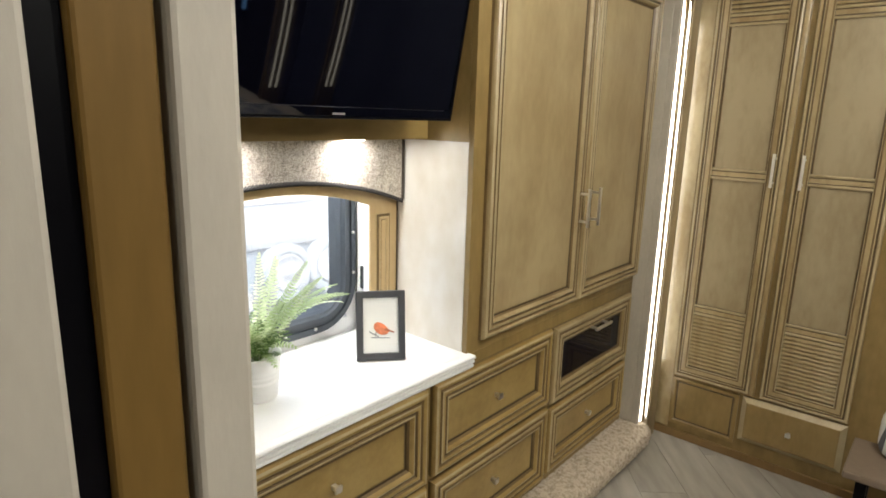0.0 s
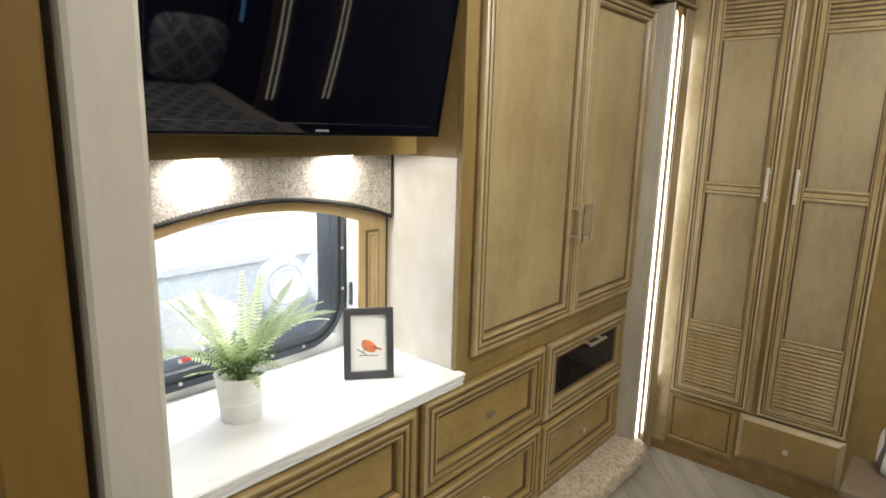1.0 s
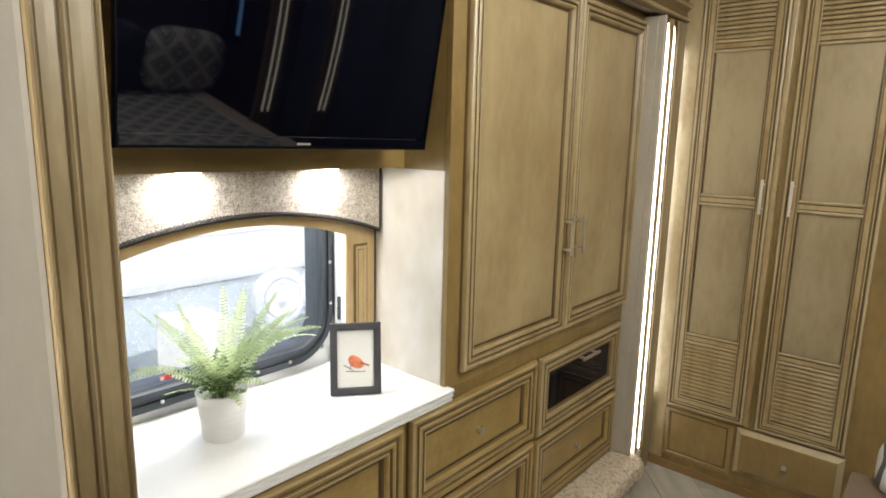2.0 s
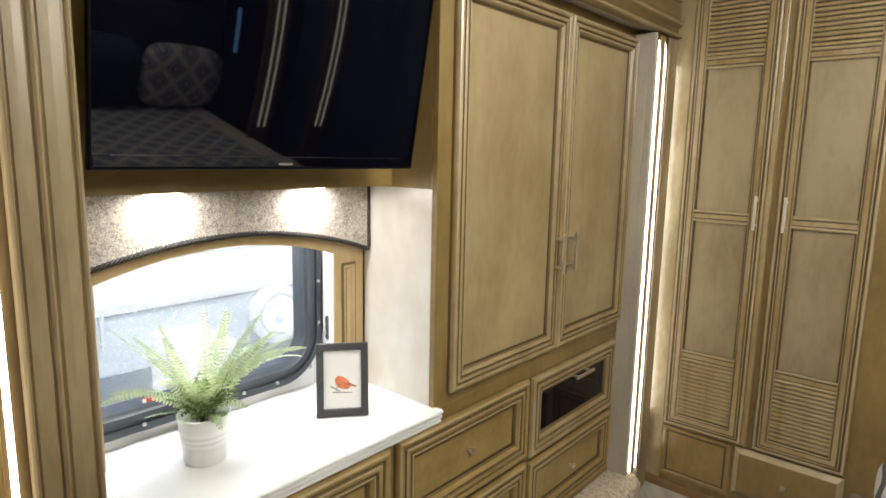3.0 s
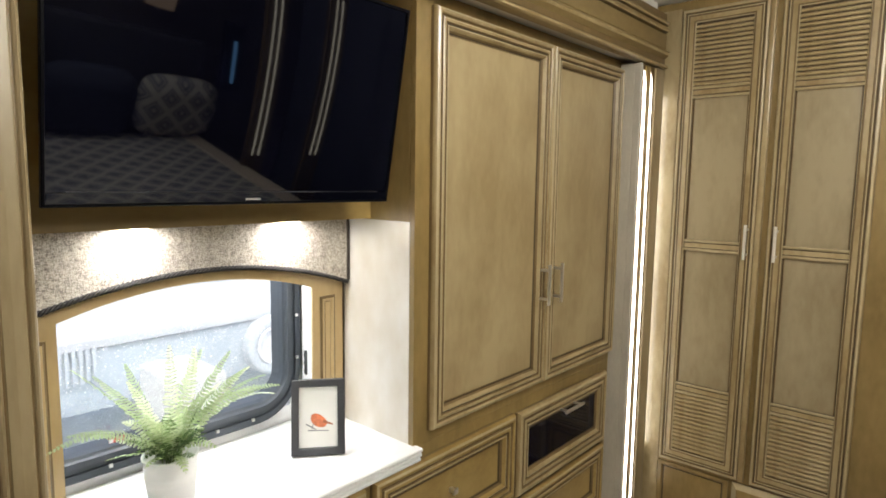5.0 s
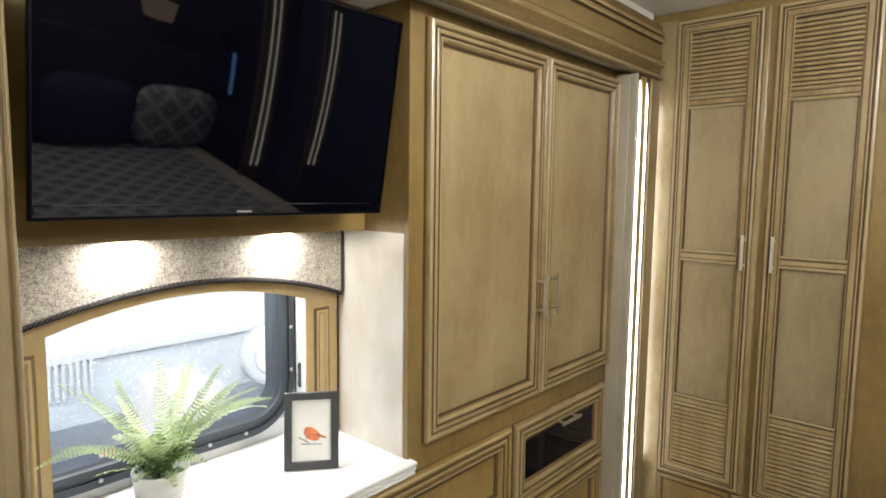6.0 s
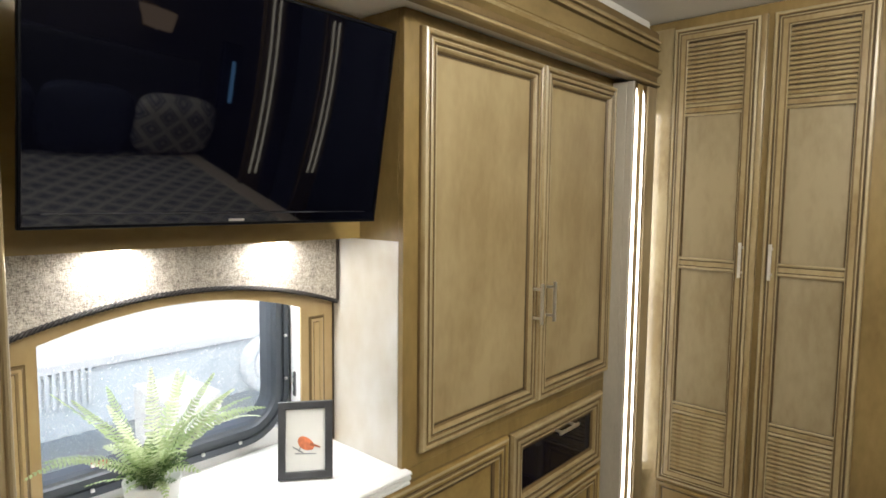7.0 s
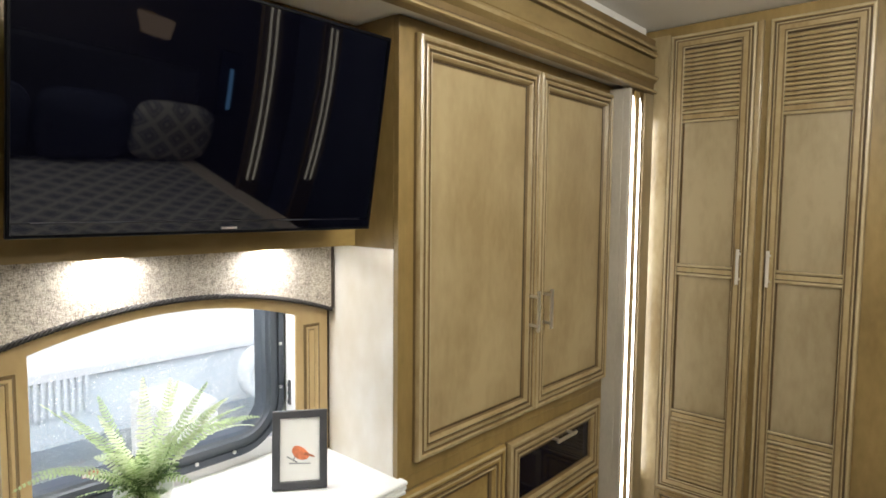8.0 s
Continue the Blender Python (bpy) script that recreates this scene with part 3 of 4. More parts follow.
pane.visible_shadow = False
# partly opaque white water; the drops' sky glint is put into the colour
WATER = bpy.data.materials.new("white_glint_water")
WATER.use_nodes = True
wb = WATER.node_tree.nodes["Principled BSDF"]
wb.inputs["Transmission Weight"].default_value, wb.inputs["Roughness"].default_value, wb.inputs["IOR"].default_value = 0.35, 0.5, 1.33
wb.inputs["Base Color"].default_value = (0.9, 0.92, 0.94, 1)
rd = random.Random(21)
bm = bmesh.new()
for i in range(3200):
    y, z, r = rd.uniform(0.72, 1.46), 0.81 + 0.27 * rd.random(), rd.uniform(0.0005, 0.0009) * (1.6 if rd.random() < 0.12 else 1.0)
    outer = [bm.verts.new((-1.0905, y + r * math.cos(k * math.tau / 7), z + r * 1.15 * math.sin(k * math.tau / 7))) for k in range(7)]
    inner = [bm.verts.new((-1.0905 - r * 0.45, y + r * 0.65 * math.cos(k * math.tau / 7), z + r * 0.72 * math.sin(k * math.tau / 7))) for k in range(7)]
    for k in range(7):
        bm.faces.new((outer[k], outer[(k + 1) % 7], inner[(k + 1) % 7], inner[k]))
    bm.faces.new(inner)
    bm.faces.new(outer[::-1])
drops = part("raindrops", bm, WATER, win, "", INV5, True)
tagged(drops, "fine raindrops on the outside of the glass", kind="stuff")
drops.visible_shadow = False
for y, z in ((1.490, 1.19), (1.490, 1.05), (1.490, 0.93), (1.35, 0.788), (1.25, 0.788), (1.12, 0.788), (1.00, 0.788), (0.90, 0.788)):
    part("screw", box(-1.042, -1.036, y - 0.004, y + 0.004, z - 0.004, z + 0.004, 0.0015), STEEL, win, "small bright screw", INV5)
sticker = tagged(finish("warning_sticker", box(-1.047, -1.0425, 1.000, 1.032, 0.837, 0.847), mat("red_vinyl", (0.62, 0.06, 0.04), 0.4)), "red and white warning sticker on the window frame", "sticker")
part("white_bar", box(-1.0465, -1.0415, 1.000, 1.008, 0.838, 0.846), WHITE, sticker, "white printed bar")
structure("window_reveal", prism(bmesh.new(), [(-1.045, 1.510), (-0.9665, 1.4890), (-0.9665, 1.560), (-1.045, 1.560)], "z", 0.748, 1.30), mat("gloss_white_reveal", (0.92, 0.92, 0.91), 0.3, vary=0.03), "white splayed window reveal", "reveal")
latch = thing("shade_latch", "slim steel shade latch on the white window reveal", "latch", m=pose(-1.0080, 1.5001, 0.885, 0, 0, -105))
part("plate", box(0, 0.006, -0.006, 0.006, 0, 0.068, 0.002), mat("dark_steel", (0.22, 0.22, 0.22), 0.35, metal=1.0), latch)
for z in (0.010, 0.034, 0.056):
    part("slot", box(0.006, 0.008, -0.0025, 0.0025, z - 0.005, z + 0.005, 0.0005), RUBBER, latch)

# ---- things on the worktop ----
plant = thing("potted_fern", "green artificial fern in a white ribbed tin pot on the worktop", "plant", m=pose(-0.870, 1.058, 0.7465))
bm = bmesh.new()
prof = [(0.0, 0.0), (0.0435, 0.0), (0.045, 0.003), (0.048, 0.043), (0.0495, 0.046), (0.0485, 0.049), (0.0493, 0.056), (0.0508, 0.059), (0.0498, 0.062), (0.0505, 0.069), (0.052, 0.072), (0.051, 0.075),
        (0.0535, 0.108), (0.0555, 0.110), (0.0555, 0.113), (0.0525, 0.114), (0.049, 0.096), (0.0, 0.096)]
vs = [bm.verts.new((r, 0, z * 0.93)) for r, z in prof]
es = [bm.edges.new(p) for p in zip(vs, vs[1:])]
bmesh.ops.spin(bm, geom=vs + es, angle=math.tau, steps=48, axis=(0, 0, 1), cent=(0, 0, 0))
bmesh.ops.remove_doubles(bm, verts=bm.verts, dist=1e-5)
part("pot", bm, POT, plant, "white enamelled tin pot with two ribs", smooth=True)


def leaf_material(name, base):
    m = mat(name, base, 0.45, vary=0.4, scale=(30, 30, 30))
    n, l = m.node_tree.nodes, m.node_tree.links
    t, mx = n.new("ShaderNodeBsdfTranslucent"), n.new("ShaderNodeMixShader")
    t.inputs[0].default_value = (base[0] * 1.6, base[1] * 1.6, base[2] * 1.3, 1)
    mx.inputs[0].default_value = 0.45
    l.new(n["Principled BSDF"].outputs[0], mx.inputs[1])
    l.new(t.outputs[0], mx.inputs[2])
    l.new(mx.outputs[0], n["Material Output"].inputs[0])
    return m


# the third green is darkened to carry the shade at the fern's heart
LEAVES = [leaf_material("fern_green", (0.41, 0.50, 0.30)), leaf_material("fern_pale", (0.63, 0.68, 0.54)), leaf_material("fern_deep_shaded", (0.13, 0.21, 0.08))]


def frond(tip, lift, width, material, rng):
    """A rachis that rises and arches over to its tip, with paired blunt leaflets."""
    root = Vector((rng.uniform(-0.02, 0.02), rng.uniform(-0.02, 0.02), 0.092))
    tip = Vector(tip)
    mid = (root + tip) / 2 + Vector((0, 0, lift))
    def at(u):
        return root * (1 - u) ** 2 + mid * 2 * u * (1 - u) + tip * u * u
    bm = bmesh.new()
    n = 30
    length = sum((at((i + 1) / n) - at(i / n)).length for i in range(n))
    pairs = int(length / 0.0080)
    prev = None
    for i in range(n + 1):
        u = i / n
        c, along = at(u), (at(min(1, u + 0.01)) - at(max(0, u - 0.01))).normalized()
        side = along.cross(Vector((0, 0, 1)))
        side = side.normalized() if side.length > 0.05 else Vector((0, 1, 0))
        up, r = side.cross(along), 0.0012 * (1 - 0.7 * u)
        ring = [bm.verts.new(c + (side * math.cos(a) + up * math.sin(a)) * r) for a in (0, 2.1, 4.2)]
        if prev:
            for k in range(3):
                bm.faces.new((prev[k], prev[(k + 1) % 3], ring[(k + 1) % 3], ring[k]))
        prev = ring
    spin = rng.uniform(-0.5, 0.5)
    for i in range(3, pairs):
        u = i / pairs
        c, along = at(u), (at(min(1, u + 0.01)) - at(max(0, u - 0.01))).normalized()
        side = along.cross(Vector((0, 0, 1)))
        side = side.normalized() if side.length > 0.05 else Vector((0, 1, 0))
        up = side.cross(along)
        side = side * math.cos(spin) + up * math.sin(spin)
        up = side.cross(along)
        w = width * (0.35 + 0.65 * min(1, u * 4)) * (1 - u ** 3) + 0.002
        for sg in (-1, 1):
            d = (side * sg + along * rng.uniform(0.25, 0.5) - up * rng.uniform(0.05, 0.35)).normalized()
            ww, h = w * rng.uniform(0.82, 1.1), 0.0027
            p = [c - along * h * 0.6, c + d * ww * 0.5 - along * h + up * 0.0015, c + d * ww * 0.92 - along * h * 0.6, c + d * ww,
                 c + d * ww * 0.9 + along * h * 0.7, c + d * ww * 0.5 + along * h + up * 0.0015, c + along * h * 0.6]
            v = [bm.verts.new(q) for q in p]
            bm.faces.new((v[0], v[1], v[5], v[6]))
            bm.faces.new((v[1], v[2], v[4], v[5]))
            bm.faces.new((v[2], v[3], v[4]))
    return part("frond", bm, material, plant)


rng = random.Random(7)
MAIN = [((0.02, -0.225, 0.185), 0.09), ((0.04, -0.20, 0.215), 0.06), ((0.05, -0.155, 0.32), 0.03), ((0.03, -0.09, 0.29), 0.03), ((0.06, -0.02, 0.355), 0.02), ((0.0, 0.06, 0.325), 0.03), ((0.04, 0.12, 0.31), 0.03),
        ((0.05, 0.235, 0.205), 0.09), ((0.02, 0.24, 0.175), 0.09), ((0.03, 0.17, 0.26), 0.06), ((-0.05, 0.10, 0.30), 0.03), ((-0.06, -0.06, 0.30), 0.03), ((0.10, 0.05, 0.25), 0.06), ((0.11, -0.06, 0.22), 0.06),
        ((0.04, 0.205, 0.235), 0.07), ((0.06, 0.185, 0.215), 0.08), ((0.05, 0.15, 0.265), 0.05), ((0.00, -0.175, 0.325), 0.02)]
for k, (tip, lift) in enumerate(MAIN):
    frond(tip, lift, 0.018, LEAVES[1] if k in (3, 4, 5, 8, 9) else LEAVES[0], rng)
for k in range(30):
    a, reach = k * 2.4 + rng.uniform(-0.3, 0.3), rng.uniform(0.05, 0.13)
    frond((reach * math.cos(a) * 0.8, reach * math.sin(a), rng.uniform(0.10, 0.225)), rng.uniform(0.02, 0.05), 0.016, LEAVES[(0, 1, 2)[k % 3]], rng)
# short inner fronds, mostly in the dark green that paints the heart's shade
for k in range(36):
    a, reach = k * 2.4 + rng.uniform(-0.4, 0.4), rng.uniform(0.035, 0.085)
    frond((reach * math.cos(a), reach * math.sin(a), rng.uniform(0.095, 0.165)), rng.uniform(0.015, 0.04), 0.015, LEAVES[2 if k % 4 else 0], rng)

PIC = pose(-0.862, 1.348, 0.7475) @ pose(0, 0, 0, 0, 0, 52) @ pose(0, 0, 0, -11, 0, 0)
pic = thing("picture_frame", "dark grey picture frame with a small orange and grey print", "picture frame", m=PIC)
FRAME = mat("charcoal_frame", (0.055, 0.055, 0.060), 0.45, vary=0.25, scale=(20, 20, 20))
part("frame", rings(bmesh.new(), 0.130, 0.184, [(0, 0, 0), (0, 0.012, 0), (0.0015, 0.014, 0), (0.0165, 0.014, 0), (0.018, 0.012, 0), (0.018, 0.004, 0)], cap=False), FRAME, pic)
card = part("print", box(0.015, 0.115, -0.005, -0.002, 0.015, 0.169), mat("card", (0.80, 0.79, 0.76), 0.6, vary=0.03), pic, "white card print")


def flat(pts, y):
    bm = bmesh.new()
    f = bm.faces.new([bm.verts.new((x, y, z)) for x, z in pts])
    e = bmesh.ops.extrude_face_region(bm, geom=[f])
    bmesh.ops.translate(bm, vec=(0, 0.0006, 0), verts=[v for v in e["geom"] if isinstance(v, bmesh.types.BMVert)])
    return bm


oval = [(0.064 + 0.0195 * math.cos(a) * (1 + 0.12 * math.cos(a)) + 0.004 * math.sin(a), 0.083 + 0.0140 * math.sin(a) - 0.010 * math.cos(a)) for a in [i * math.tau / 20 for i in range(20)]]
part("orange_shape", flat(oval, -0.0060), mat("orange_ink", (0.80, 0.24, 0.11), 0.7, vary=0.4, scale=(90, 90, 90)), card, "plain orange oval")
part("rust_bar", flat([(0.074, 0.078), (0.100, 0.0705), (0.1005, 0.0735), (0.078, 0.084)], -0.0066), mat("rust_ink", (0.42, 0.13, 0.06), 0.7), card, "plain rust bar")
for p in ([(0.040, 0.058), (0.090, 0.056), (0.090, 0.058), (0.040, 0.061)], [(0.034, 0.074), (0.058, 0.060), (0.060, 0.062), (0.035, 0.077)], [(0.048, 0.064), (0.052, 0.076), (0.054, 0.076), (0.051, 0.063)]):
    part("grey_bar", flat(p, -0.0060), mat("grey_ink", (0.30, 0.31, 0.32), 0.8), card, "plain grey bar")
part("easel_back", box(0.045, 0.085, 0.001, 0.004, 0.01, 0.14), FRAME, pic)

# ---- carpeted edge ----
path = [(-0.690, 0.122), (-0.592, 0.121), (-0.570, 0.114), (-0.556, 0.098), (-0.552, 0.076), (-0.556, 0.050), (-0.560, 0.030), (-0.585, 0.012), (-0.610, 0.004)]
fine = []
for (x0, z0), (x1, z1) in zip(path, path[1:]):
    k = max(1, round(math.hypot(x1 - x0, z1 - z0) / 0.0048))
    fine += [(x0 + (x1 - x0) * i / k, z0 + (z1 - z0) * i / k) for i in range(k)]
fine.append(path[-1])
bm = bmesh.new()
rows = []
for i in range(300):
    y = 1.30 + 1.43 * i / 299
    row = []
    for x, z in fine:
        p = Vector((x, y, z))
        d = 0.006 * noise.noise(p * 150) + 0.004 * noise.noise(p * 60)
        out = Vector((max(0.0, x + 0.60) * 9, 0, 1 if z > 0.09 else z * 6 - 0.3)).normalized()
        row.append(bm.verts.new(p + out * d))
    rows.append(row)
for a, b in zip(rows, rows[1:]):
    for i in range(len(fine) - 1):
        bm.faces.new((a[i], a[i + 1], b[i + 1], b[i]))
bm.faces.new(rows[-1][::-1])
bm.faces.new(rows[0])
structure("carpet_edge", bm, CARPET, "rounded beige carpeted edge of the slide-out floor", "carpet", smooth=True)

# ---- lamps ----
for y in (1.02, 1.38):
    pk = thing("puck_light", "small round glowing puck light under the soffit", "puck light", "puck lights", m=pose(-0.903, y, 1.3245))
    bm = bmesh.new()
    bmesh.ops.create_cone(bm, cap_ends=True, segments=24, radius1=0.026, radius2=0.029, depth=0.003, matrix=Matrix.Translation((0, 0, -0.0015)))
    part("lens", bm, PUCK, pk)
    la = new("puck_lamp", bpy.data.lights.new("puck_lamp", "AREA"))
    la.data.shape, la.data.size, la.data.energy, la.data.color = "DISK", 0.055, 0.27, COOL
    la.data.spread = radians(180)
    la.matrix_world = pose(-0.903, y, 1.319)
for x, y, watts in ((0.38, 1.40, 6.9), (0.40, 2.20, 0.7), (1.1, 0.7, 2.2), (2.0, 1.6, 8.0), (0.75, -0.45, 1.3)):
    dl = thing("ceiling_light", "round white ceiling downlight", "ceiling light", "ceiling downlights", m=pose(x, y, H))
    bm = bmesh.new()
    bmesh.ops.create_cone(bm, cap_ends=True, segments=32, radius1=0.085, radius2=0.10, depth=0.022, matrix=Matrix.Translation((0, 0, -0.011)))
    part("lens", bm, CLENS, dl)
    la = new("ceiling_lamp", bpy.data.lights.new("ceiling_lamp", "POINT"))
    la.data.shadow_soft_size, la.data.energy, la.data.color = 0.06, watts, WARM
    la.matrix_world = pose(x, y, H - 0.10)

# ---- outside ----
structure("ground", box(-400, 400, -400, 400, -1.2, -1.0), mat("wet_concrete", (0.50, 0.53, 0.50), 0.5, vary=0.15), "pale wet concrete ground outside the window", "ground")
TRAILER = mat("white_trailer_skin", (0.37, 0.395, 0.425), 0.4, vary=0.08, scale=(0.6, 0.6, 2))
# skirt and ribs lightened; the foggy glare outside is put into their colours
SKIRT = mat("blue_grey_skirt", (0.265, 0.315, 0.36), 0.5, vary=0.25, scale=(2, 2, 2))
RIBBED = mat("ribbed_panel_paint", (0.305, 0.345, 0.385), 0.5, vary=0.15)
tr = thing("parked_trailer", "long white parked trailer with a blue-grey skirt", "trailer", m=pose(-4.6, 3, -1.0))
part("body", box(-2.4, 0, -9, 9, 1.10, 3.6, 0.08), TRAILER, tr)
part("skirt", box(-2.3, -0.06, -8.6, 8.6, 0.60, 1.095, 0.03), SKIRT, tr, "blue-grey lower skirt")
part("moulding", box(0.001, 0.03, -9, 9, 1.55, 1.62, 0.01), WHITE, tr)
for i in range(22):
    part("ribbed_panel", box(-0.055, -0.02, -1.9 + i * 0.048, -1.874 + i * 0.048, 0.84, 1.26, 0.006), RIBBED, tr)
# tyres nearly as pale as the rims, with the bright haze in their colour
for y in (0.66, 1.20):
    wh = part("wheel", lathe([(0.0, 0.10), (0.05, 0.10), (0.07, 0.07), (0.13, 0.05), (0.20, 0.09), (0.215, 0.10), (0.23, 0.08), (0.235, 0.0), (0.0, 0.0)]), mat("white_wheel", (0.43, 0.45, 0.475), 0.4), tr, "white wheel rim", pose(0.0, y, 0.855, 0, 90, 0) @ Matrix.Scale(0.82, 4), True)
    part("tyre", lathe([(0.236, -0.06), (0.236, 0.07), (0.26, 0.09), (0.33, 0.08), (0.35, 0.05), (0.35, -0.06)]), mat("hazed_grey_tyre", (0.33, 0.37, 0.40), 0.8), wh, "tyre greyed for the washed-out view", smooth=True)
tagged(finish("utility_box", box(-3.4, -2.9, 1.97, 2.28, -1.0, 0.29, 0.02), mat("weathered_white_paint", (0.44, 0.45, 0.43), 0.5, vary=0.2)), "white utility box standing on the ground outside", "box")

# ---- behind the camera: bed and its lights ----
bed = thing("bed", "made bed with a cream and navy diamond-patterned bedspread", "bed", m=pose(1.45, 1.75, 0))
part("base", box(-0.95, 1.05, -0.80, 0.85, 0.0, 0.38, 0.02), WOOD_DARK, bed)
part("mattress", box(-0.98, 1.05, -0.82, 0.86, 0.381, 0.60, 0.05), WHITE, bed)
SPREAD = bpy.data.materials.new("diamond_bedspread")
SPREAD.use_nodes = True
n, l = SPREAD.node_tree.nodes, SPREAD.node_tree.links
tc, mp, ck, br = n.new("ShaderNodeTexCoord"), n.new("ShaderNodeMapping"), n.new("ShaderNodeTexVoronoi"), n.new("ShaderNodeValToRGB")
mp.inputs["Rotation"].default_value, mp.inputs["Scale"].default_value = (0, 0, radians(45)), (9, 9, 9)
ck.distance, ck.inputs["Randomness"].default_value, ck.inputs["Scale"].default_value = "CHEBYCHEV", 0.0, 1.0
br.color_ramp.interpolation = "CONSTANT"
br.color_ramp.elements[0].color, br.color_ramp.elements[1].color = (0.42, 0.37, 0.30, 1), (0.46, 0.41, 0.33, 1)
for p, c in ((0.10, (0.13, 0.13, 0.16, 1)), (0.22, (0.40, 0.36, 0.30, 1)), (0.27, (0.15, 0.15, 0.17, 1)), (0.36, (0.46, 0.41, 0.33, 1))):
    e = br.color_ramp.elements.new(p)
    e.color = c
br.color_ramp.elements[-1].position = 0.9
l.new(tc.outputs["Object"], mp.inputs["Vector"])
l.new(mp.outputs[0], ck.inputs["Vector"])
l.new(ck.outputs["Distance"], br.inputs[0])
l.new(br.outputs[0], n["Principled BSDF"].inputs["Base Color"])
n["Principled BSDF"].inputs["Roughness"].default_value = 0.9
part("bedspread", box(-1.0, 1.0, -0.84, 0.88, 0.60, 0.645, 0.02), SPREAD, bed, "cream and navy diamond bedspread")
part("border", box(-1.0, 1.0, 0.745, 0.884, 0.600, 0.650, 0.02), mat("beige_border_cloth", (0.62, 0.50, 0.36), 0.9, vary=0.15, scale=(40, 40, 40)), bed, "plain beige border")
part("headboard", box(1.06, 1.12, -0.85, 0.9, 0.0, 1.25, 0.03), mat("dark_padded_headboard", (0.012, 0.011, 0.013), 0.7, vary=0.3), bed, "dark padded headboard")
PILLOW = SPREAD.copy()
PILLOW.name = "diamond_pillowcase"
pm = [k for k in PILLOW.node_tree.nodes if k.bl_idname == "ShaderNodeMapping"][0]
pm.inputs["Rotation"].default_value, pm.inputs["Scale"].default_value = (radians(45), 0, 0), (1.0, 8, 8)
NAVY = mat("navy_pillowcase", (0.020, 0.024, 0.045), 0.85, vary=0.3, scale=(20, 20, 20))
for y, cloth, words in ((-0.42, NAVY, "plump dark navy pillow leaning on the headboard"), (0.13, NAVY, "plump dark navy pillow leaning on the headboard"), (0.67, PILLOW, "cream diamond-patterned pillow leaning on the headboard")):
    bm = bmesh.new()
    bmesh.ops.create_uvsphere(bm, u_segments=24, v_segments=14, radius=1.0)
    for v in bm.verts:
        f = [math.copysign(abs(c) ** 0.55, c) for c in v.co]
        v.co = (f[0] * 0.09 * (1 - 0.5 * max(abs(f[1]), abs(f[2])) ** 4), f[1] * 0.27, f[2] * 0.20)
    pl = tagged(finish("pillow", bm, cloth, True), words, "pillow", "pillows on the bed")
    pl.matrix_world = pose(2.36, 1.75 + y, 0.845, 0, -14, 0)
slit = thing("window_2", "narrow window in a dark frame glowing with blue daylight", "window", m=pose(2.66, 2.92, 0.95), kind="structure")
part("window_frame", box(-0.045, -0.002, -0.085, 0.06, -0.02, 0.46, 0.006), BLACK, slit)
part("pane", box(-0.052, -0.046, -0.012, 0.016, 0.04, 0.34), glow("blue_daylight", (0.28, 0.62, 1.0), 0.22), slit, "blue-lit glass")
for y in (2.67, 3.12):
    st = thing("led_light", "twin warm-white LED strip light on an upright board", "strip light", "twin LED strip lights", m=pose(1.70, y, 0))
    part("board", box(0.012, 0.05, -0.07, 0.07, 0.0, 1.87, 0.004), MATTE, st)
    for d in (-0.022, 0.022):
        part("strip", box(0.004, 0.012, d - 0.005, d + 0.005, 0.72, 1.83, 0.002), LED_DIM, st, "glowing LED strip")

sc = thing("wall_lamp", "small warm wall lamp glowing above the headboard", "wall lamp", m=pose(2.655, 2.32, 1.44))
part("backplate", box(-0.012, 0.0, -0.05, 0.05, -0.07, 0.07, 0.004), WOOD_DARK, sc)
part("shade", lathe([(0.085, -0.05), (0.115, 0.06), (0.111, 0.06), (0.081, -0.05)]), glow("lamp_shade", (1.0, 0.66, 0.38), 0.13), sc, "glowing cream lampshade", pose(-0.135, 0, 0), True)
part("arm", box(-0.135, -0.012, -0.006, 0.006, -0.066, -0.054, 0.002), STEEL, sc)

# ---- side table and cushion by the wardrobe ----
TX, TY = 0.142, 2.43
tb = thing("side_table", "low taupe-topped side table beside the wardrobe", "table", m=pose(TX, TY, 0))
part("tabletop", box(0.0, 0.5, 0.0, 0.27, 0.335, 0.360, 0.006), mat("taupe_laminate", (0.22, 0.165, 0.12), 0.45, vary=0.2), tb)
for x, y in ((0.05, 0.05), (0.45, 0.05), (0.05, 0.22), (0.45, 0.22)):
    part("leg", box(x - 0.015, x + 0.015, y - 0.015, y + 0.015, 0.0, 0.334, 0.003), BLACK, tb)
bm = bmesh.new()
bmesh.ops.create_uvsphere(bm, u_segments=32, v_segments=20, radius=1.0)
for v in bm.verts:
    f = [math.copysign(abs(c) ** 0.55, c) for c in v.co]
    v.co = (f[0] * 0.085, f[1] * 0.05 * (1 - 0.5 * max(abs(f[0]), abs(f[2])) ** 4), f[2] * 0.085)
STRIPE = bpy.data.materials.new("striped_cloth")
STRIPE.use_nodes = True
n, l = STRIPE.node_tree.nodes, STRIPE.node_tree.links
tc, wv, br = n.new("ShaderNodeTexCoord"), n.new("ShaderNodeTexWave"), n.new("ShaderNodeValToRGB")
wv.inputs["Scale"].default_value, wv.inputs["Distortion"].default_value, wv.inputs["Detail"].default_value = 9.0, 5.0, 1.0
br.color_ramp.elements[0].position, br.color_ramp.elements[1].position = 0.42, 0.52
br.color_ramp.elements[0].color, br.color_ramp.elements[1].color = (0.10, 0.10, 0.11, 1), (0.66, 0.65, 0.64, 1)
l.new(tc.outputs["Object"], wv.inputs["Vector"])
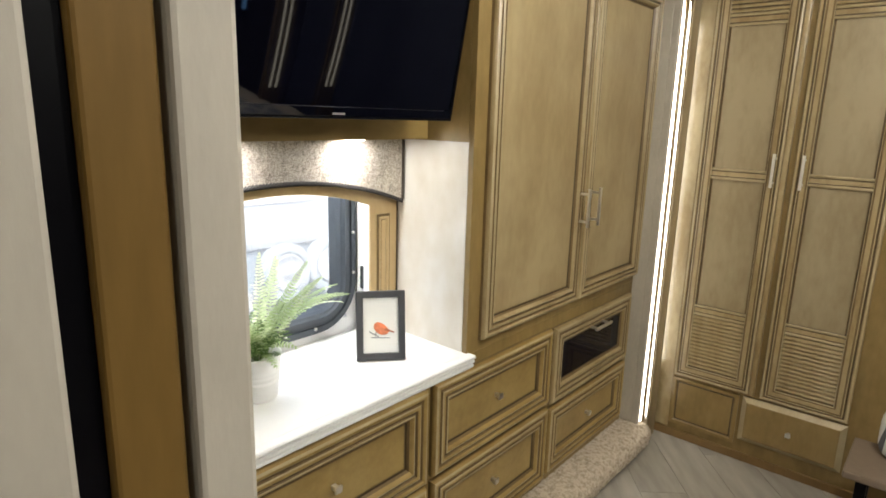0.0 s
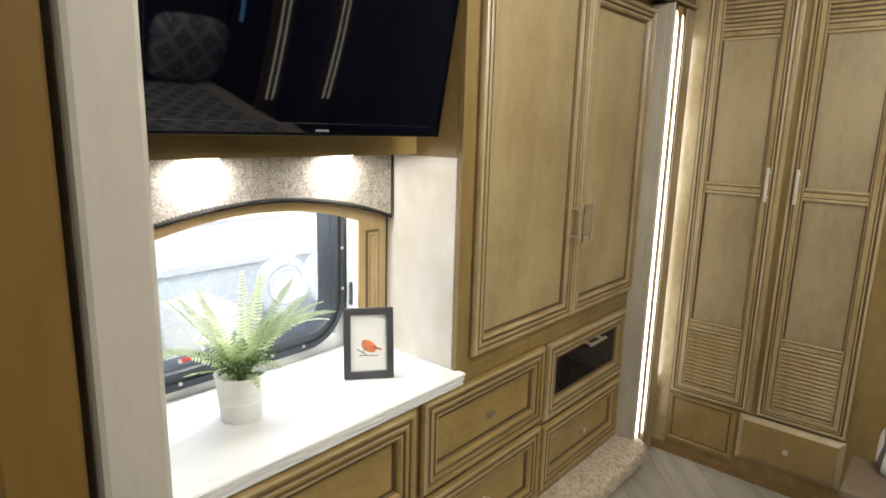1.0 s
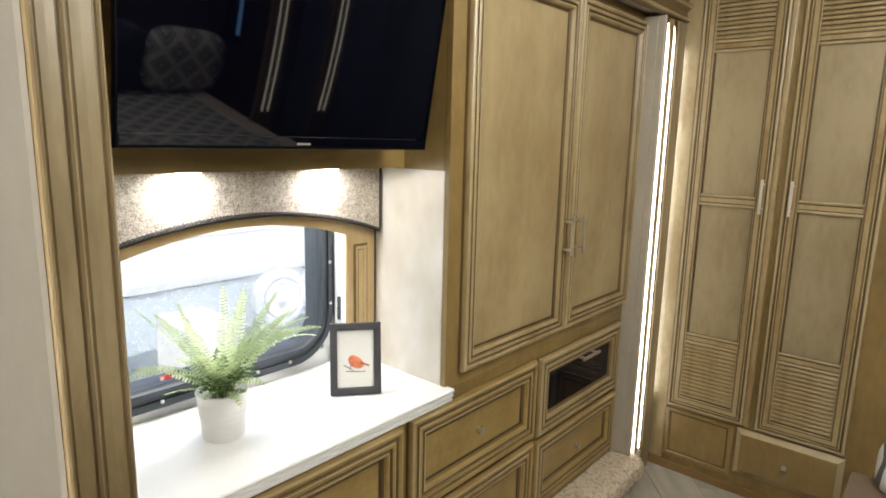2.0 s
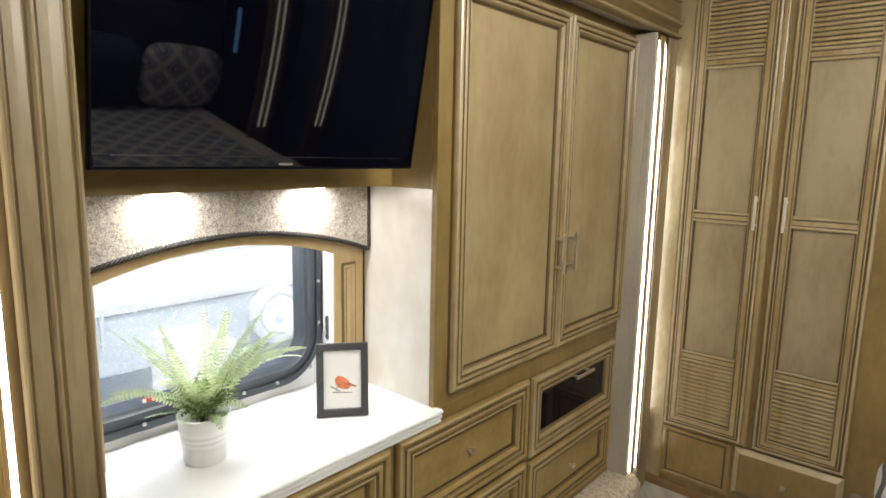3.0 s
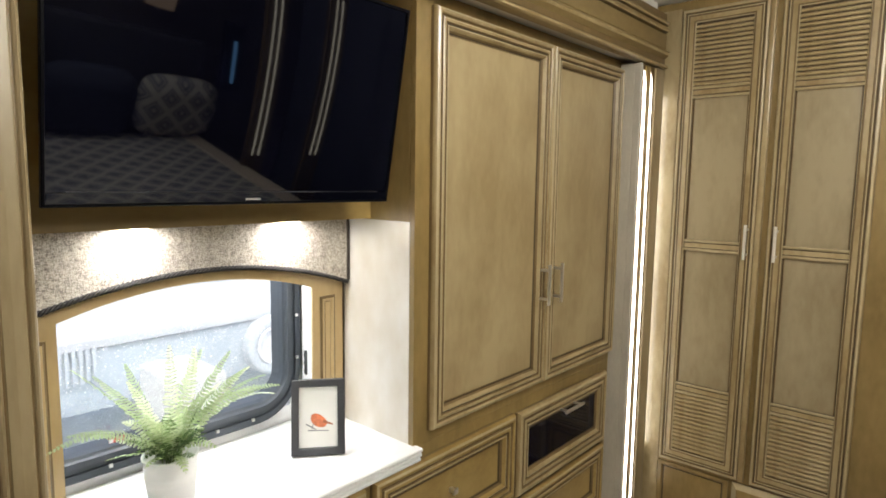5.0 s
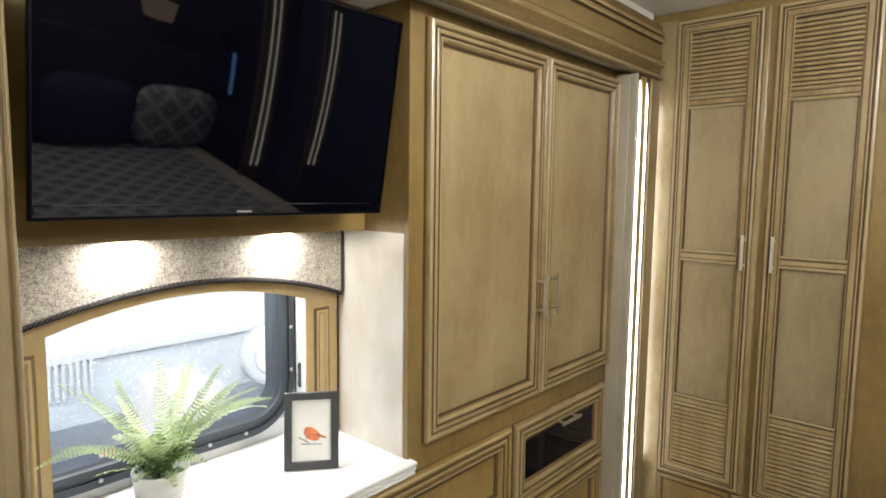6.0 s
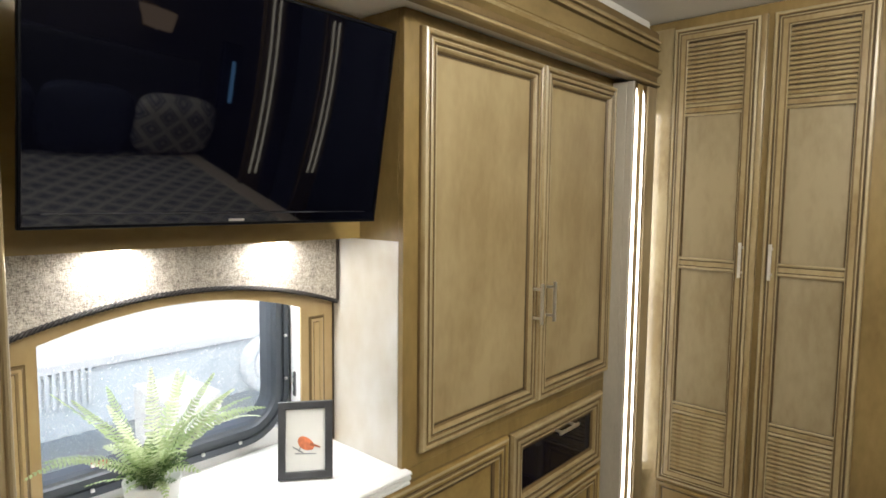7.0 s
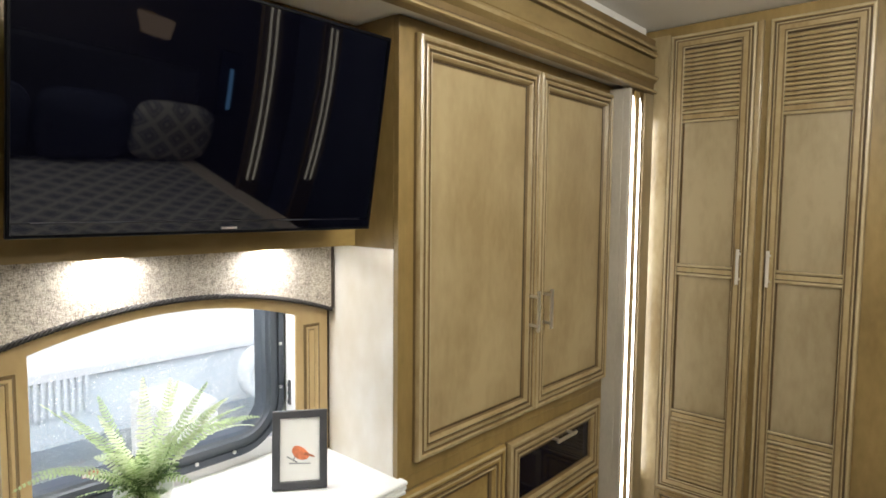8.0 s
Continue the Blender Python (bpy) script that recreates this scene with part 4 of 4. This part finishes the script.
l.new(wv.outputs["Fac"], br.inputs[0])
l.new(br.outputs[0], n["Principled BSDF"].inputs["Base Color"])
n["Principled BSDF"].inputs["Roughness"].default_value = 0.9
cu = tagged(finish("cushion", bm, STRIPE, True), "black and white striped cushion on the side table", "cushion")
cu.matrix_world = pose(0.29, 2.635, 0.440, -12, 0, 0)

# ---- floor planks ----
PLANK = mat("grey_oak_plank", (0.43, 0.40, 0.345), 0.38, second=(0.225, 0.205, 0.172), scale=(7, 1.1, 7), fine=22, bump=0.05, mix=0.7)
first = None
floor = bpy.data.objects["floor"]
for i in range(-18, 19):
    for j in range(-4, 4):
        m = pose(1.2, 1.0, 0, 0, 0, 40) @ pose(i * 0.18, j * 1.22 - (i * 0.47 % 1.22), 0)
        c = m @ Vector((0.09, 0.61, 0))
        if not (-1.3 < c.x < 3.9 and -2.3 < c.y < 4.2):
            continue
        corners = [m @ Vector(q) for q in ((0, 0, 0), (0.18, 0, 0), (0, 1.22, 0), (0.18, 1.22, 0))]
        if all(-0.64 < q.x < 2.66 and -1.6 < q.y < 3.5 for q in corners):
            if first is None:
                first = part("plank", bm_box(bmesh.new(), 0.001, 0.179, 0.001, 1.219, -0.004, 0.0, 0.0008), PLANK, floor, at=m)
            else:
                ob = new("plank", first.data)
                ob.parent, ob.matrix_local = floor, m
            continue
        bm = bm_box(bmesh.new(), 0.001, 0.179, 0.001, 1.219, -0.004, 0.0, 0.0008)
        bmesh.ops.transform(bm, matrix=m, verts=bm.verts)
        for co, no in (((-0.639, 0, 0), (-1, 0, 0)), ((2.659, 0, 0), (1, 0, 0)), ((0, -1.599, 0), (0, -1, 0)), ((0, 3.499, 0), (0, 1, 0))):
            bmesh.ops.bisect_plane(bm, geom=bm.verts[:] + bm.edges[:] + bm.faces[:], plane_co=co, plane_no=no, clear_outer=True)
        if bm.faces:
            bmesh.ops.transform(bm, matrix=m.inverted(), verts=bm.verts)
            part("plank", bm, PLANK, floor, at=m)
        else:
            bm.free()
